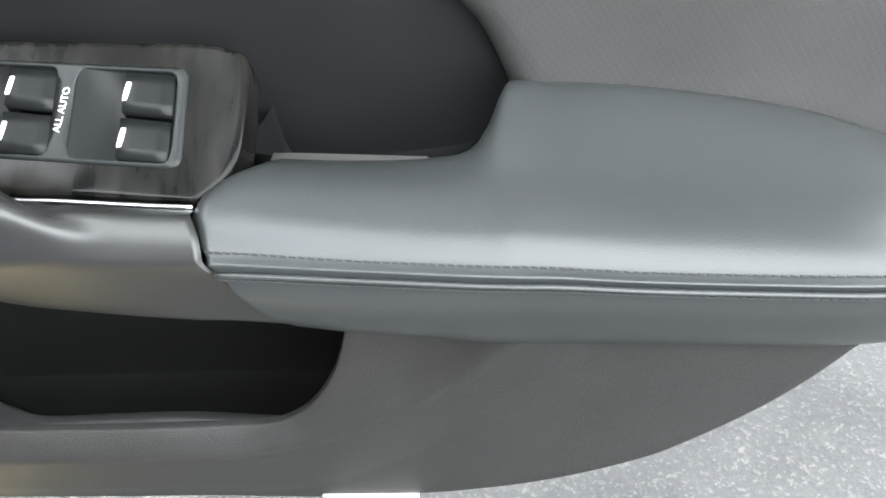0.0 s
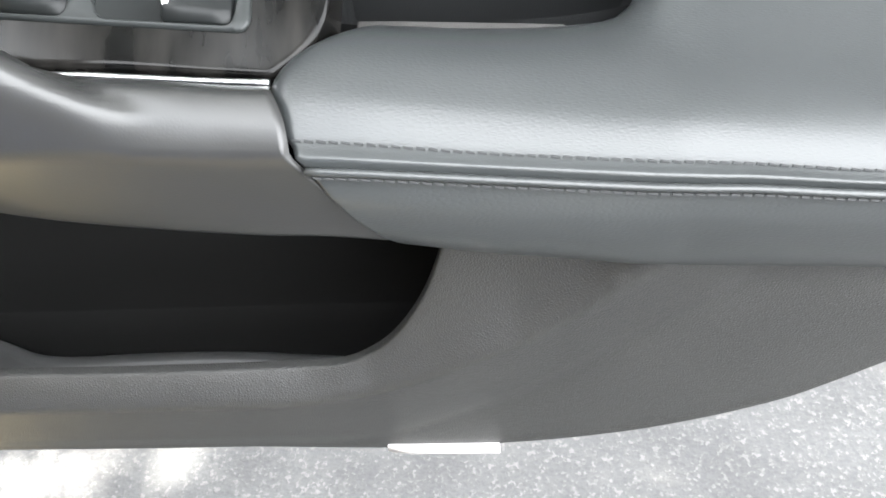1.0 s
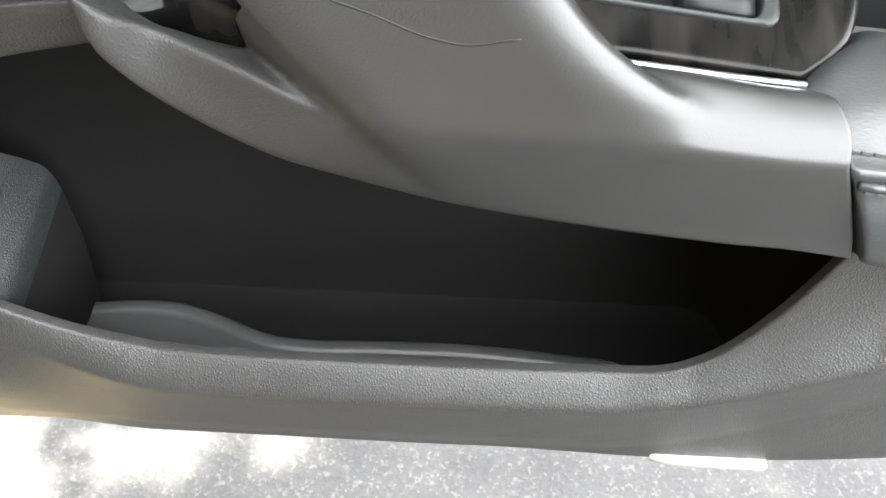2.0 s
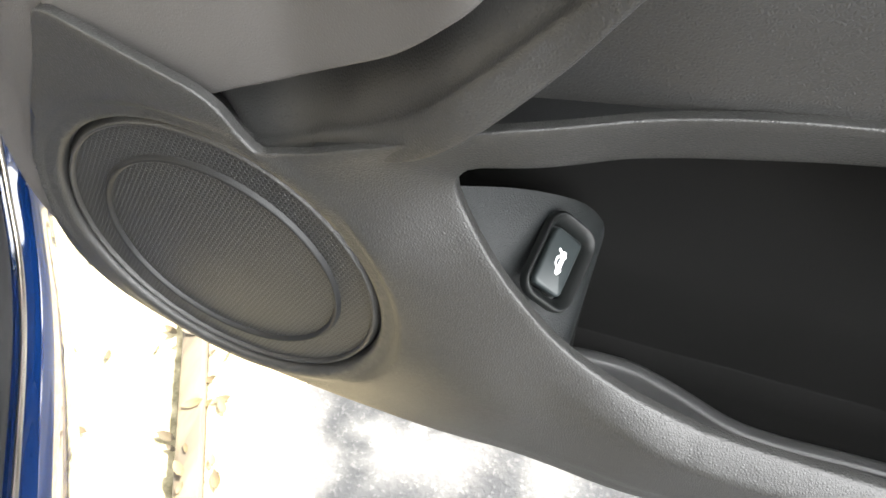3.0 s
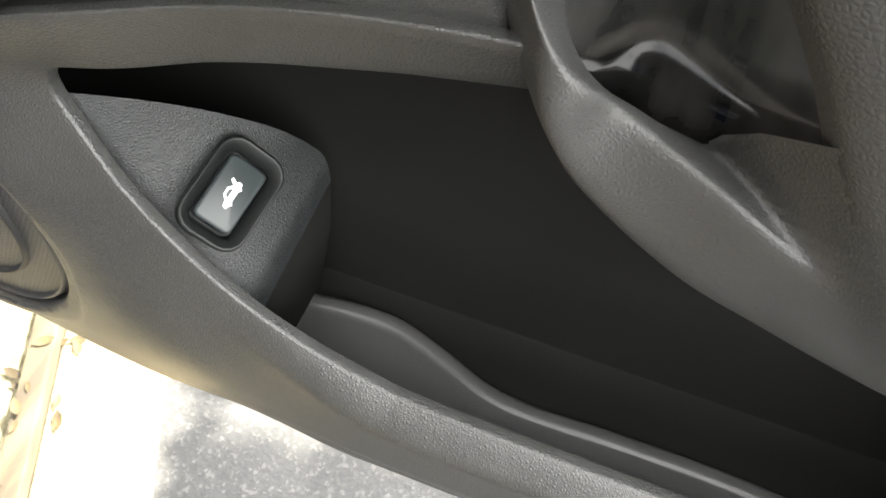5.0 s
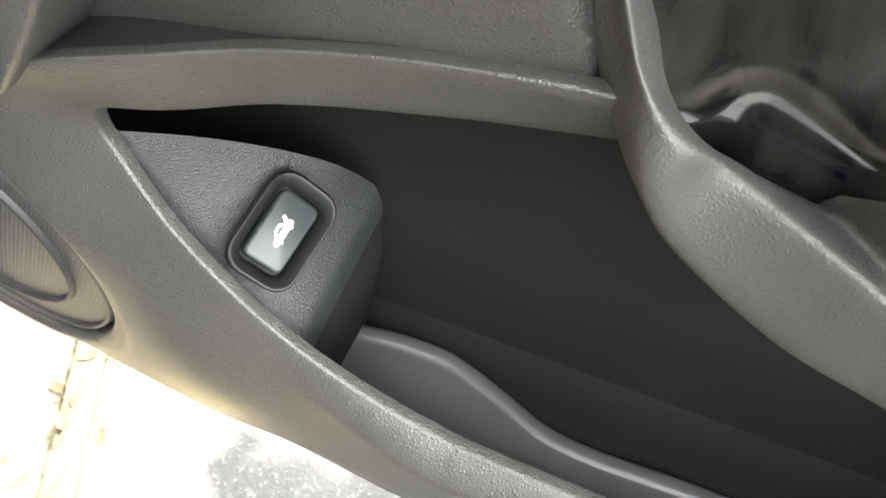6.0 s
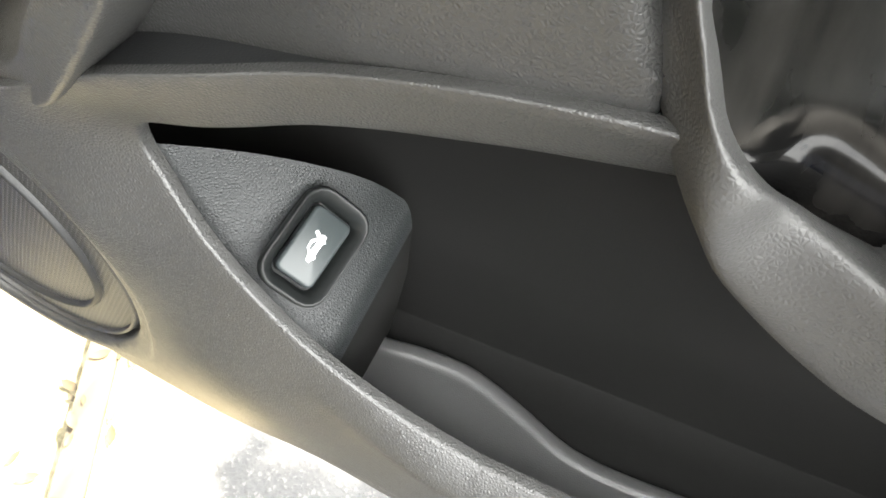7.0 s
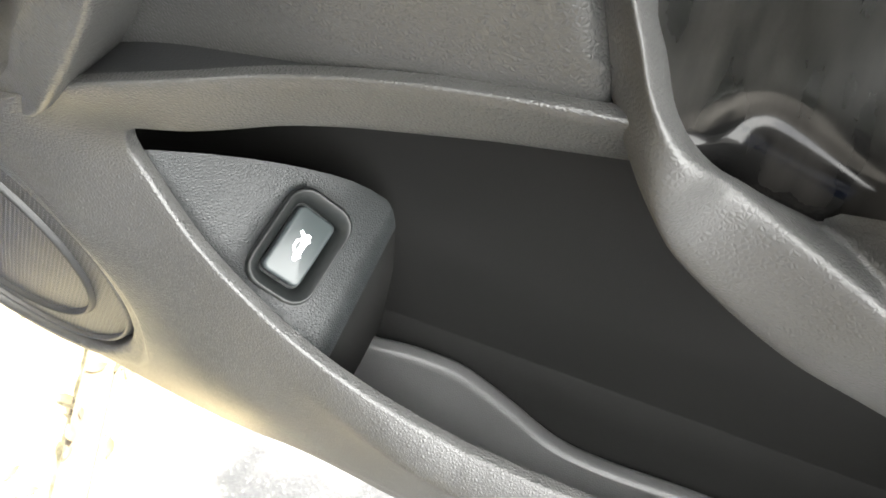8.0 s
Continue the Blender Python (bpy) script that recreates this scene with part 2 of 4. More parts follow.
def sheet(outline, f, holes=(), step=0.005, r=0.004, hole_r=0.004, depth=0.02, hole_depth=None, lines=()):
    """A moulded panel in (x, z): outline, holes, front face y = f(x, z), rounded edges of radius r, and sides going back by depth."""
    loops = [np.array(outline)] + [np.array(h) for h in holes]
    pts, edges = [], []
    for loop in loops:
        k = len(pts)
        pts += list(loop)
        edges += [(k + i, k + (i + 1) % len(loop)) for i in range(len(loop))]
    lo, hi = loops[0].min(0), loops[0].max(0)
    gx, gz = np.meshgrid(np.arange(lo[0], hi[0], step), np.arange(lo[1], hi[1], step * 0.87))
    gx[1::2] += step / 2
    cand = [np.stack([gx.ravel(), gz.ravel()], 1)]
    for loop, rad in zip(loops, [r] + [hole_r] * len(holes)):
        tang = np.roll(loop, -1, 0) - np.roll(loop, 1, 0)
        nor = np.stack([-tang[:, 1], tang[:, 0]], 1) / np.maximum(np.linalg.norm(tang, axis=1), 1e-9)[:, None]
        for s in (0.12, 0.4, 0.8):
            for sign in (1, -1):
                cand.append(loop + nor * sign * rad * s)
    if len(lines):
        far = np.min([edge_distance(cand[0], np.concatenate([q, q[-2:0:-1]])) for q in lines], 0)
        cand[0] = cand[0][far > step * 0.3]
    cand += [np.array(q) for q in lines]
    keep = []
    for n, c in enumerate(cand):
        ok = inside(c, loops[0])
        for h in loops[1:]:
            ok &= ~inside(c, h)
        d = np.min([edge_distance(c, q) for q in loops], 0)
        if n == 0:
            ok &= d > max(r, hole_r if holes else 0) * 1.05
        else:
            ok &= d > 0.1 * min(r, hole_r)
        keep.append(c[ok])
    pts += list(np.concatenate(keep))
    from mathutils.geometry import delaunay_2d_cdt
    v, _, tri, *_ = delaunay_2d_cdt([Vector(p) for p in pts], edges, [], 0, 1e-6)
    v = np.array([tuple(q) for q in v])
    tri = np.array([t for t in tri if len(t) == 3])
    mid = v[tri].mean(1)
    ok = inside(mid, loops[0])
    for h in loops[1:]:
        ok &= ~inside(mid, h)
    tri = tri[ok]
    y = f(v[:, 0], v[:, 1]) + roll_off(edge_distance(v, loops[0]), r)
    for h in loops[1:]:
        y = y + roll_off(edge_distance(v, h), hole_r)
    bm = bmesh.new()
    vs = [bm.verts.new((p[0], q, p[1])) for p, q in zip(v, y)]
    for t in tri:
        bm.faces.new([vs[i] for i in t])
    for q in list(bm.verts):
        if not q.link_faces:
            bm.verts.remove(q)
    bmesh.ops.recalc_face_normals(bm, faces=bm.faces)
    if sum(fc.normal.y for fc in bm.faces) > 0:
        bmesh.ops.reverse_faces(bm, faces=bm.faces)
    rim = [e for e in bm.edges if e.is_boundary]
    ext = bmesh.ops.extrude_edge_only(bm, edges=rim)
    for q in ext["geom"]:
        if isinstance(q, bmesh.types.BMVert):
            dd = depth
            if hole_depth is not None and edge_distance(np.array([[q.co.x, q.co.z]]), loops[0])[0] > 1e-4:
                dd = hole_depth
            q.co.y += dd
    return bm


def loft(sections, caps=True, closed=False):
    """A skin through sections (lists of points of equal length); closed: each section is a ring."""
    bm = bmesh.new()
    rows = [[bm.verts.new(p) for p in s] for s in sections]
    n = len(rows[0])
    for a, b in zip(rows, rows[1:]):
        for i in range(n if closed else n - 1):
            j = (i + 1) % n
            bm.faces.new((a[i], a[j], b[j], b[i]))
    if caps and closed:
        bm.faces.new(list(reversed(rows[0])))
        bm.faces.new(rows[-1])
    bmesh.ops.recalc_face_normals(bm, faces=bm.faces)
    return bm


def tube(path, radius, n=10, flat=1.0):
    """A round bar along a path of points; flat squashes it."""
    path = [Vector(p) for p in path]
    rings = []
    up = Vector((0, 0, 1))
    for i, p in enumerate(path):
        d = (path[min(i + 1, len(path) - 1)] - path[max(i - 1, 0)]).normalized()
        side = d.cross(up)
        side = side.normalized() if side.length > 1e-4 else Vector((1, 0, 0))
        top = side.cross(d)
        rad = radius[i] if isinstance(radius, (list, tuple)) else radius
        rings.append([p + side * math.cos(a) * rad + top * math.sin(a) * rad * flat for a in np.linspace(0, 2 * math.pi, n, endpoint=False)])
    return loft(rings, True, True)


def slab(poly, thick, m=None, bevel=0.0, seg=2):
    """A flat plate: polygon in the local xy plane, raised by thick, edges bevelled, moved by m."""
    bm = bmesh.new()
    f = bm.faces.new([bm.verts.new((x, y, 0)) for x, y in poly])
    if f.normal.z < 0:
        f.normal_flip()
    g = bmesh.ops.extrude_face_region(bm, geom=[f])
    for v in g["geom"]:
        if isinstance(v, bmesh.types.BMVert):
            v.co.z += thick
    bmesh.ops.recalc_face_normals(bm, faces=bm.faces)
    if bevel:
        top = [e for e in bm.edges if all(v.co.z > thick * 0.5 for v in e.verts)]
        bmesh.ops.bevel(bm, geom=top, offset=bevel, segments=seg, affect="EDGES", profile=0.5)
    if m is not None:
        bm.transform(m)
    return bm


def rounded_rect(w, h, r, n=5):
    out = []
    for cx, cy, a0 in ((w / 2 - r, h / 2 - r, 0), (-w / 2 + r, h / 2 - r, 90), (-w / 2 + r, -h / 2 + r, 180), (w / 2 - r, -h / 2 + r, 270)):
        for a in np.linspace(a0, a0 + 90, n):
            out.append((cx + r * math.cos(radians(a)), cy + r * math.sin(radians(a))))
    return out


def ease(x, a, b):
    t = np.clip((x - a) / (b - a), 0, 1)
    return t * t * (3 - 2 * t)


# ---- the car: its open door ----
car = empty("parked_car", (-0.5, -0.3, 0.0), label="parked blue car with its grey-trimmed front door standing open", category="car")


def dpart(name, bm, mat, parent=None, label="", smooth=True):
    """A part of the car, given in world coordinates."""
    if parent is None:
        parent = car
    ob = part(name, bm, mat, parent, label, smooth)
    bpy.context.view_layer.update()
    ob.matrix_parent_inverse = parent.matrix_world.inverted()
    return ob


SPEAKER = np.array([-0.0115, 0.4527])
TILT_X, TILT_Z = 0.0836, 0.0349          # the speaker's face leans back towards the hinge
LOWER = catmull([(-0.1125, 0.496), (-0.1185, 0.466), (-0.1235, 0.4287), (-0.1195, 0.404), (-0.105, 0.381), (-0.0845, 0.362), (-0.064, 0.3485), (-0.041, 0.340), (0.002, 0.3365), (0.045, 0.340), (0.085, 0.345), (0.123, 0.347),
                 (0.16, 0.3490), (0.20, 0.3505), (0.286, 0.349), (0.385, 0.3475), (0.44, 0.3485), (0.52, 0.35), (0.594, 0.3545), (0.632, 0.3595), (0.667, 0.3670), (0.70, 0.3780), (0.73, 0.3915),
                 (0.757, 0.4085), (0.806, 0.455), (0.842, 0.51), (0.862, 0.57)], 0.005)
LIP = catmull([(0.72, 0.535), (0.65, 0.535), (0.60, 0.54), (0.574, 0.552), (0.570, 0.530), (0.5635, 0.505), (0.554, 0.480), (0.540, 0.458), (0.523, 0.4435), (0.500, 0.4355), (0.47, 0.4325), (0.405, 0.431), (0.305, 0.432), (0.262, 0.4345),
               (0.247, 0.4375), (0.2115, 0.4500), (0.1775, 0.4698), (0.152, 0.4953), (0.1312, 0.5205), (0.1175, 0.5405), (0.1140, 0.5510), (0.1165, 0.5590), (0.124, 0.5655), (0.152, 0.5740), (0.2088, 0.5880), (0.2418, 0.5965), (0.265, 0.6015), (0.2825, 0.6050)], 0.004)
UPPER = catmull([(0.2825, 0.6255), (0.265, 0.6245), (0.2418, 0.6210), (0.2198, 0.6170), (0.168, 0.6050), (0.130, 0.5960), (0.114, 0.5910), (0.105, 0.587), (0.0872, 0.5752), (0.0678, 0.5654), (0.052, 0.557),
                 (0.041, 0.5525), (0.0285, 0.549), (0.0230, 0.5530), (0.0185, 0.5600), (0.0135, 0.5690), (0.005, 0.5765), (-0.008, 0.5815), (-0.024, 0.5855), (-0.0479, 0.5900), (-0.0650, 0.5925), (-0.0720, 0.5890), (-0.0765, 0.579), (-0.0815, 0.566), (-0.0975, 0.533)], 0.004)
PANEL_OUT = np.concatenate([LOWER, LIP, UPPER])


# the front of the trim sweeps back towards the hinge: depth at a few places, with a thin plate through them
SWEEP = np.array([(-0.124, 0.429, 0.013), (-0.105, 0.381, 0.015), (-0.06, 0.346, 0.017), (0.002, 0.336, 0.013), (0.045, 0.340, 0.0075), (0.085, 0.345, 0.0025), (0.123, 0.348, -0.0005), (0.17, 0.351, -0.0025),
                  (-0.1165, 0.4527, 0.009), (0.098, 0.4527, -0.0095), (-0.0115, 0.560, -0.0045), (-0.069, 0.586, 0.004), (0.012, 0.562, -0.004), (0.041, 0.552, -0.003), (0.068, 0.565, -0.007), (0.105, 0.587, -0.013),
                  (0.1185, 0.553, 0.007), (0.135, 0.5235, 0.002), (0.156, 0.4985, -0.001), (0.181, 0.473, -0.0015), (0.088, 0.515, -0.0085), (0.12, 0.44, -0.0135), (0.165, 0.42, -0.0145)])


def plate_kernel(a, b):
    r = np.maximum(np.hypot(a[:, None, 0] - b[None, :, 0], a[:, None, 1] - b[None, :, 1]), 1e-9)
    return r * r * np.log(r)


ones = np.c_[np.ones(len(SWEEP)), SWEEP[:, :2]]
SWEEP_W = np.linalg.solve(np.block([[plate_kernel(SWEEP, SWEEP) + 2e-5 * np.eye(len(SWEEP)), ones], [ones.T, np.zeros((3, 3))]]), np.concatenate([SWEEP[:, 2], np.zeros(3)]))


def swept(x, z):
    p = np.stack([x, z], 1)
    return plate_kernel(p, SWEEP) @ SWEEP_W[:-3] + np.c_[np.ones(len(p)), p] @ SWEEP_W[-3:]


def panel_face(x, z):
    """The front face of the lower trim."""
    d = np.min([np.hypot(x - q[0], z - q[1]) for q in LIP], 0)
    low = 1 - ease(z, 0.46, 0.56)
    rear = ease(x, 0.12, 0.26)
    y = np.full(len(x), -0.004)
    # shoulder along the pocket's lip, then the flat face below it
    u = np.clip(d / 0.017, 0, 1)
    roll = 0.3 * (1 - (1 - u) ** 2) + 0.7 * u
    band = 0.0125 * roll * low * rear
    crest = np.interp(x, [0.46, 0.483, 0.525, 0.554, 0.578, 0.600, 0.630, 0.654, 0.70], [0.416, 0.418, 0.4265, 0.440, 0.455, 0.468, 0.494, 0.519, 0.56])
    above = z - crest
    hollow = 0.0125 - 0.020 * (1 - np.exp(-np.maximum(above, 0) / 0.02))
    back = ease(x, 0.48, 0.52)
    y -= band * (1 - back) + hollow * back + 0.006 * np.clip(d / 0.02, 0, 1) * (1 - low * rear) * (1 - back)
    y += 0.008 * np.clip((d - 0.017) / 0.06, 0, 1) * low * rear * (1 - back) + 0.008 * np.clip(-above / 0.06, 0, 1) * back
    front = 1 - ease(x, 0.15, 0.235)
    y = y * (1 - front) + swept(x, z) * front
    # speaker bowl
    dx, dz = x - SPEAKER[0], z - SPEAKER[1]
    bowl = 1 - ease(np.hypot(dx, dz), 0.1025, 0.1090)
    y = y * (1 - bowl) + bowl * (0.0035 - TILT_X * dx - TILT_Z * dz)
    # top ledge
    zl = np.interp(x, [0.124, 0.152, 0.2088, 0.2418, 0.2825], [0.5655, 0.574, 0.588, 0.5965, 0.605])
    zu = np.interp(x, [0.114, 0.130, 0.168, 0.2198, 0.2418, 0.2825], [0.591, 0.596, 0.605, 0.617, 0.621, 0.6255])
    ledge = ease(x, 0.12, 0.18) * (z > zl - 0.004)
    y = y * (1 - ledge) + ledge * (0.001 - 0.011 * np.clip((z - zl) / (zu - zl), 0, 1) + 0.013 * ease(x, 0.10, 0.21))
    # the lower face breaks once more above its bottom edge
    y += 0.16 * np.clip(0.371 - z, 0, 0.03) * ease(x, 0.10, 0.2) * (1 - ease(x, 0.42, 0.55))
    return y


ring = [(SPEAKER[0] + 0.0950 * math.cos(a), SPEAKER[1] + 0.0950 * math.sin(a)) for a in np.linspace(0, 2 * math.pi, 90, endpoint=False)]
dpart("lower_trim_panel", sheet(PANEL_OUT, panel_face, [ring], 0.004, 0.0014, 0.004, 0.004, 0.03, [np.array([(SPEAKER[0] + q * math.cos(a), SPEAKER[1] + q * math.sin(a)) for a in np.linspace(0, 2 * math.pi, 160)]) for q in (0.1025, 0.1045, 0.1070, 0.1090)]), M_TRIM, label="dark grey grained plastic lower door trim")

# upper trim pieces
B_LOW = catmull([(0.045, 0.561), (0.0658, 0.566), (0.08, 0.568), (0.097, 0.5735), (0.117, 0.5865), (0.148, 0.619), (0.166, 0.642), (0.19, 0.68), (0.215, 0.74), (0.22, 0.80)], 0.004)
B_OUT = np.concatenate([B_LOW, [(0.0, 0.86), (-0.12, 0.86)], catmull([(-0.02, 0.72), (-0.04, 0.63), (-0.052, 0.595), (-0.035, 0.585), (-0.01, 0.581), (0.015, 0.575), (0.032, 0.560)], 0.004)])


FLANGE = [(0.0, 0.553), (0.03, 0.566), (0.054, 0.575), (0.076, 0.582), (0.097, 0.594), (0.108, 0.603), (0.123, 0.618), (0.142, 0.637), (0.158, 0.656), (0.178, 0.69), (0.20, 0.745), (0.205, 0.80)]
FACE = [(-0.03, 0.567), (0.017, 0.589), (0.031, 0.596), (0.053, 0.605), (0.074, 0.614), (0.094, 0.624), (0.110, 0.6365), (0.123, 0.65), (0.14, 0.68), (0.155, 0.73), (0.16, 0.80)]
FLANGE, FACE = catmull(FLANGE, 0.002), catmull(FACE, 0.002)


def across(x, z, line):
    """How far a point lies beyond a line, measured up and forward."""
    u, v = 0.75 * x + 0.66 * z, -0.66 * x + 0.75 * z
    return v - np.interp(u, 0.75 * line[:, 0] + 0.66 * line[:, 1], -0.66 * line[:, 0] + 0.75 * line[:, 1])


def flange_face(x, z):
    """A flange along the lower border and a hollow channel above it."""
    a = across(x, z, FLANGE)
    base = -0.014 * (1 - ease(x, 0.11, 0.18)) - 0.007 * (1 - ease(x, 0.03, 0.07))
    return base + 0.006 * ease(a, 0.0, 0.003) + 0.012 * ease(a, 0.0, 0.030)


def slid_along_view(bm, table):
    """Slides a moulding along sight lines from the camera at 3.5 s, keeping that view; the share follows x."""
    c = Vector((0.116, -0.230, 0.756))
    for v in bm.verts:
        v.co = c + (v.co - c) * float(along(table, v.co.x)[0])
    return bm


# shares that fit the upper mouldings' depth to the camera's view
VIEW_SHARES = [(-0.06, 1.15), (-0.02, 1.15), (0.03, 1.135), (0.05, 1.12), (0.07, 1.07), (0.09, 1.03), (0.11, 0.99), (0.13, 0.965), (0.148, 0.94), (0.166, 0.90), (0.19, 0.87), (0.22, 0.87)]
shift = np.array((-0.66, 0.75))
dpart("channel_trim", slid_along_view(sheet(B_OUT, flange_face, [], 0.005, 0.003, 0.004, 0.03, None, [FLANGE, FLANGE + shift * 0.0015, FLANGE + shift * 0.003, FLANGE + shift * 0.007]), VIEW_SHARES), M_TRIM, label="grained trim channel under the upper panel")
F_OUT = np.concatenate([FACE, [(0.10, 0.86), (-0.12, 0.86)], catmull([(-0.02, 0.72), (-0.04, 0.63), (-0.052, 0.597), (-0.04, 0.58)], 0.004)])
dpart("upper_front_panel", slid_along_view(sheet(F_OUT, lambda x, z: -0.005 - 0.014 * (1 - ease(x, 0.11, 0.18)) - 0.004 * (1 - ease(x, 0.03, 0.07)), [], 0.006, 0.0025, 0.004, 0.022), VIEW_SHARES), M_FABRIC, label="grey vinyl upper door panel")
C_OUT = np.concatenate([[(0.12, 0.574), (0.18, 0.599), (0.24, 0.613), (0.2705, 0.619), (0.2685, 0.635), (0.259, 0.66), (0.251, 0.72), (0.246, 0.86), (0.21, 0.86)], [(q[0] - 0.02, q[1]) for q in B_LOW[::-1] if q[1] > 0.58]])
dpart("middle_panel", sheet(C_OUT, lambda x, z: 0.010 + 0.006 * (1 - ease(x, 0.13, 0.2)) - 0.010 * ease(z, 0.60, 0.68) + 0.020 * ease(z, 0.68, 0.80), [], 0.005, 0.003, 0.004, 0.02), M_TRIM)
ledge = [q for q in UPPER if q[0] > 0.05]
# dark strip whose colour stands in for shade in the gap above the ledge
groove = [[(q[0], panel_face(q[:1], q[1:])[0] + 0.005, q[1] - 0.0012) for q in ledge], [(q[0], 0.040, q[1] - 0.004) for q in ledge]]
dpart("ledge_groove_shade", loft(groove, False), M_CUP)
E_OUT = np.concatenate([catmull([(-0.050, 0.60), (-0.0690, 0.579), (-0.0745, 0.566), (-0.0905, 0.533), (-0.1055, 0.496), (-0.1115, 0.466), (-0.1165, 0.4287), (-0.122, 0.416)], 0.004),
                        catmull([(-0.1300, 0.415), (-0.1405, 0.440), (-0.1445, 0.462), (-0.1450, 0.50), (-0.1440, 0.546), (-0.143, 0.60)], 0.004), [(-0.143, 0.86), (-0.02, 0.86), (-0.02, 0.72)]])
dpart("front_edge_panel", sheet(E_OUT, lambda x, z: 0.020 - 0.008 * ease(x, -0.125, -0.085) + 0 * z, [], 0.006, 0.004, 0.003, 0.05), M_FABRIC, label="plain grey vinyl front edge of the door trim")
R_OUT = np.concatenate([catmull([(0.672, 0.58), (0.66, 0.62), (0.648, 0.649), (0.634, 0.67), (0.60, 0.74), (0.58, 0.80)], 0.005), [(0.56, 0.86), (0.95, 0.86), (0.95, 0.55), (0.80, 0.53)]])
dpart("upper_rear_panel", sheet(R_OUT, lambda x, z: 0.078 - 0.01 * ease(z, 0.6, 0.75) + 0 * x, [], 0.008, 0.014, 0.01, 0.04), M_PERF, label="perforated grey vinyl upper door panel")
bm = sheet([(0.27, 0.50), (0.75, 0.50), (0.75, 0.86), (0.27, 0.86)], lambda x, z: 0.102 - 0.012 * ease(z, 0.56, 0.75) + 0 * x, [], 0.012, 0.004, 0.004, 0.02)
dpart("recess_back", bm, M_CUP, label="dark plastic wall behind the pull recess")

# pocket: back, floor with its wavy step, deep bin
RIDGE = [(0.165, 0.071), (0.176, 0.0705), (0.20, 0.0735), (0.2265, 0.0735), (0.246, 0.0685), (0.263, 0.0625), (0.291, 0.052), (0.32, 0.0495), (0.362, 0.051), (0.421, 0.051), (0.474, 0.047), (0.505, 0.043), (0.53, 0.03)]
curve = catmull(RIDGE, 0.005)
secs = []
for x, yb in curve:
    s = [(x, 0.002, 0.3715)]
    s += [(x, 0.004 + (yb - 0.010) * t, 0.3715) for t in (0.3, 0.6, 0.9)]
    s += [(x, yb - 0.0045 + 0.0045 * math.sin(a), 0.3712 + 0.0020 * math.cos(a)) for a in np.linspace(-1.3, math.pi / 2, 9)]
    s += [(x, yb + 0.002, 0.366), (x, yb + 0.003, 0.3595)]
    secs.append(s)
dpart("pocket_floor_step", loft(secs, False), M_FLOOR, label="dark grey pocket floor with a wavy step")
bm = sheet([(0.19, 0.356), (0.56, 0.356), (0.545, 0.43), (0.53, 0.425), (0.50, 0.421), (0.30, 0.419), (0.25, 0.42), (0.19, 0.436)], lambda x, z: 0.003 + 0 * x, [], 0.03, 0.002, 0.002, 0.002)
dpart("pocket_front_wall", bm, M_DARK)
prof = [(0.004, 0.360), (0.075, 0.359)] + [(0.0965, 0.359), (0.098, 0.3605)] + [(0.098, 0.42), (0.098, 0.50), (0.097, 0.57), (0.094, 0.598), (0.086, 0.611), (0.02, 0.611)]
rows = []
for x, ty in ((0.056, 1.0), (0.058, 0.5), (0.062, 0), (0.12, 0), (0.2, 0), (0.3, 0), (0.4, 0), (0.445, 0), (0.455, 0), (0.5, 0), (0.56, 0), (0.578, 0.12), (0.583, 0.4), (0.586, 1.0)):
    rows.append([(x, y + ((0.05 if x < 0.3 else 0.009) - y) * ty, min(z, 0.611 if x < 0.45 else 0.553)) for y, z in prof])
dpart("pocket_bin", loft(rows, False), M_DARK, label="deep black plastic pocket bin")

# the sloping panel with the tailgate button, and the wall below its bend
T, Lc, Mc = Vector((0.110, 0.010, 0.5455)), Vector((0.1835, 0.073, 0.4885)), Vector((0.178, -0.002, 0.459))
rows = []
for k in np.linspace(0, 1, 12):
    top = T.lerp(Lc, k) + Vector((0, 0, 0.010)) * math.sin(math.pi * k) * 0.5
    bot = T.lerp(Mc, k) + Vector((-0.012, 0.0, -0.012)) * math.sin(math.pi * k)
    droop = Vector((-0.003, 0.0, -0.0065)) * max((k - 0.72) / 0.28, 0) ** 2
    rows.append([top.lerp(bot, t) + droop for t in np.linspace(-0.06, 0.96, 9)])
for a in (0.25, 0.5, 0.75, 1.0):
    rows.append([p + Vector((0.0045 * math.sin(a * 1.57), 0, -0.012 * (1 - math.cos(a * 1.57)) - 0.006 * a)) for p in rows[11]])
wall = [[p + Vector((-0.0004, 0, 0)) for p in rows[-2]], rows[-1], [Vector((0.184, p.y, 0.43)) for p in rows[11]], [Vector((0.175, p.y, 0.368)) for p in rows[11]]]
# near-black end wall: its colour paints the shade below the panel's bend
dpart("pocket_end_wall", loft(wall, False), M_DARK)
button_panel = dpart("button_panel", loft(rows, False), M_PANEL, label="grained black plastic panel at the pocket's end")
N = Vector((0.60, -0.38, 0.69)).normalized()
E2 = (Vector((0.12, 0.93, 0.32)) - N * Vector((0.12, 0.93, 0.32)).dot(N)).normalized()
E1 = E2.cross(N)


def button_frame(lift):
    o = Vector((0.1645, 0.0272, 0.4976)) + N * lift
    return Matrix(((E1.x, E2.x, N.x, o.x), (E1.y, E2.y, N.y, o.y), (E1.z, E2.z, N.z, o.z), (0, 0, 0, 1)))


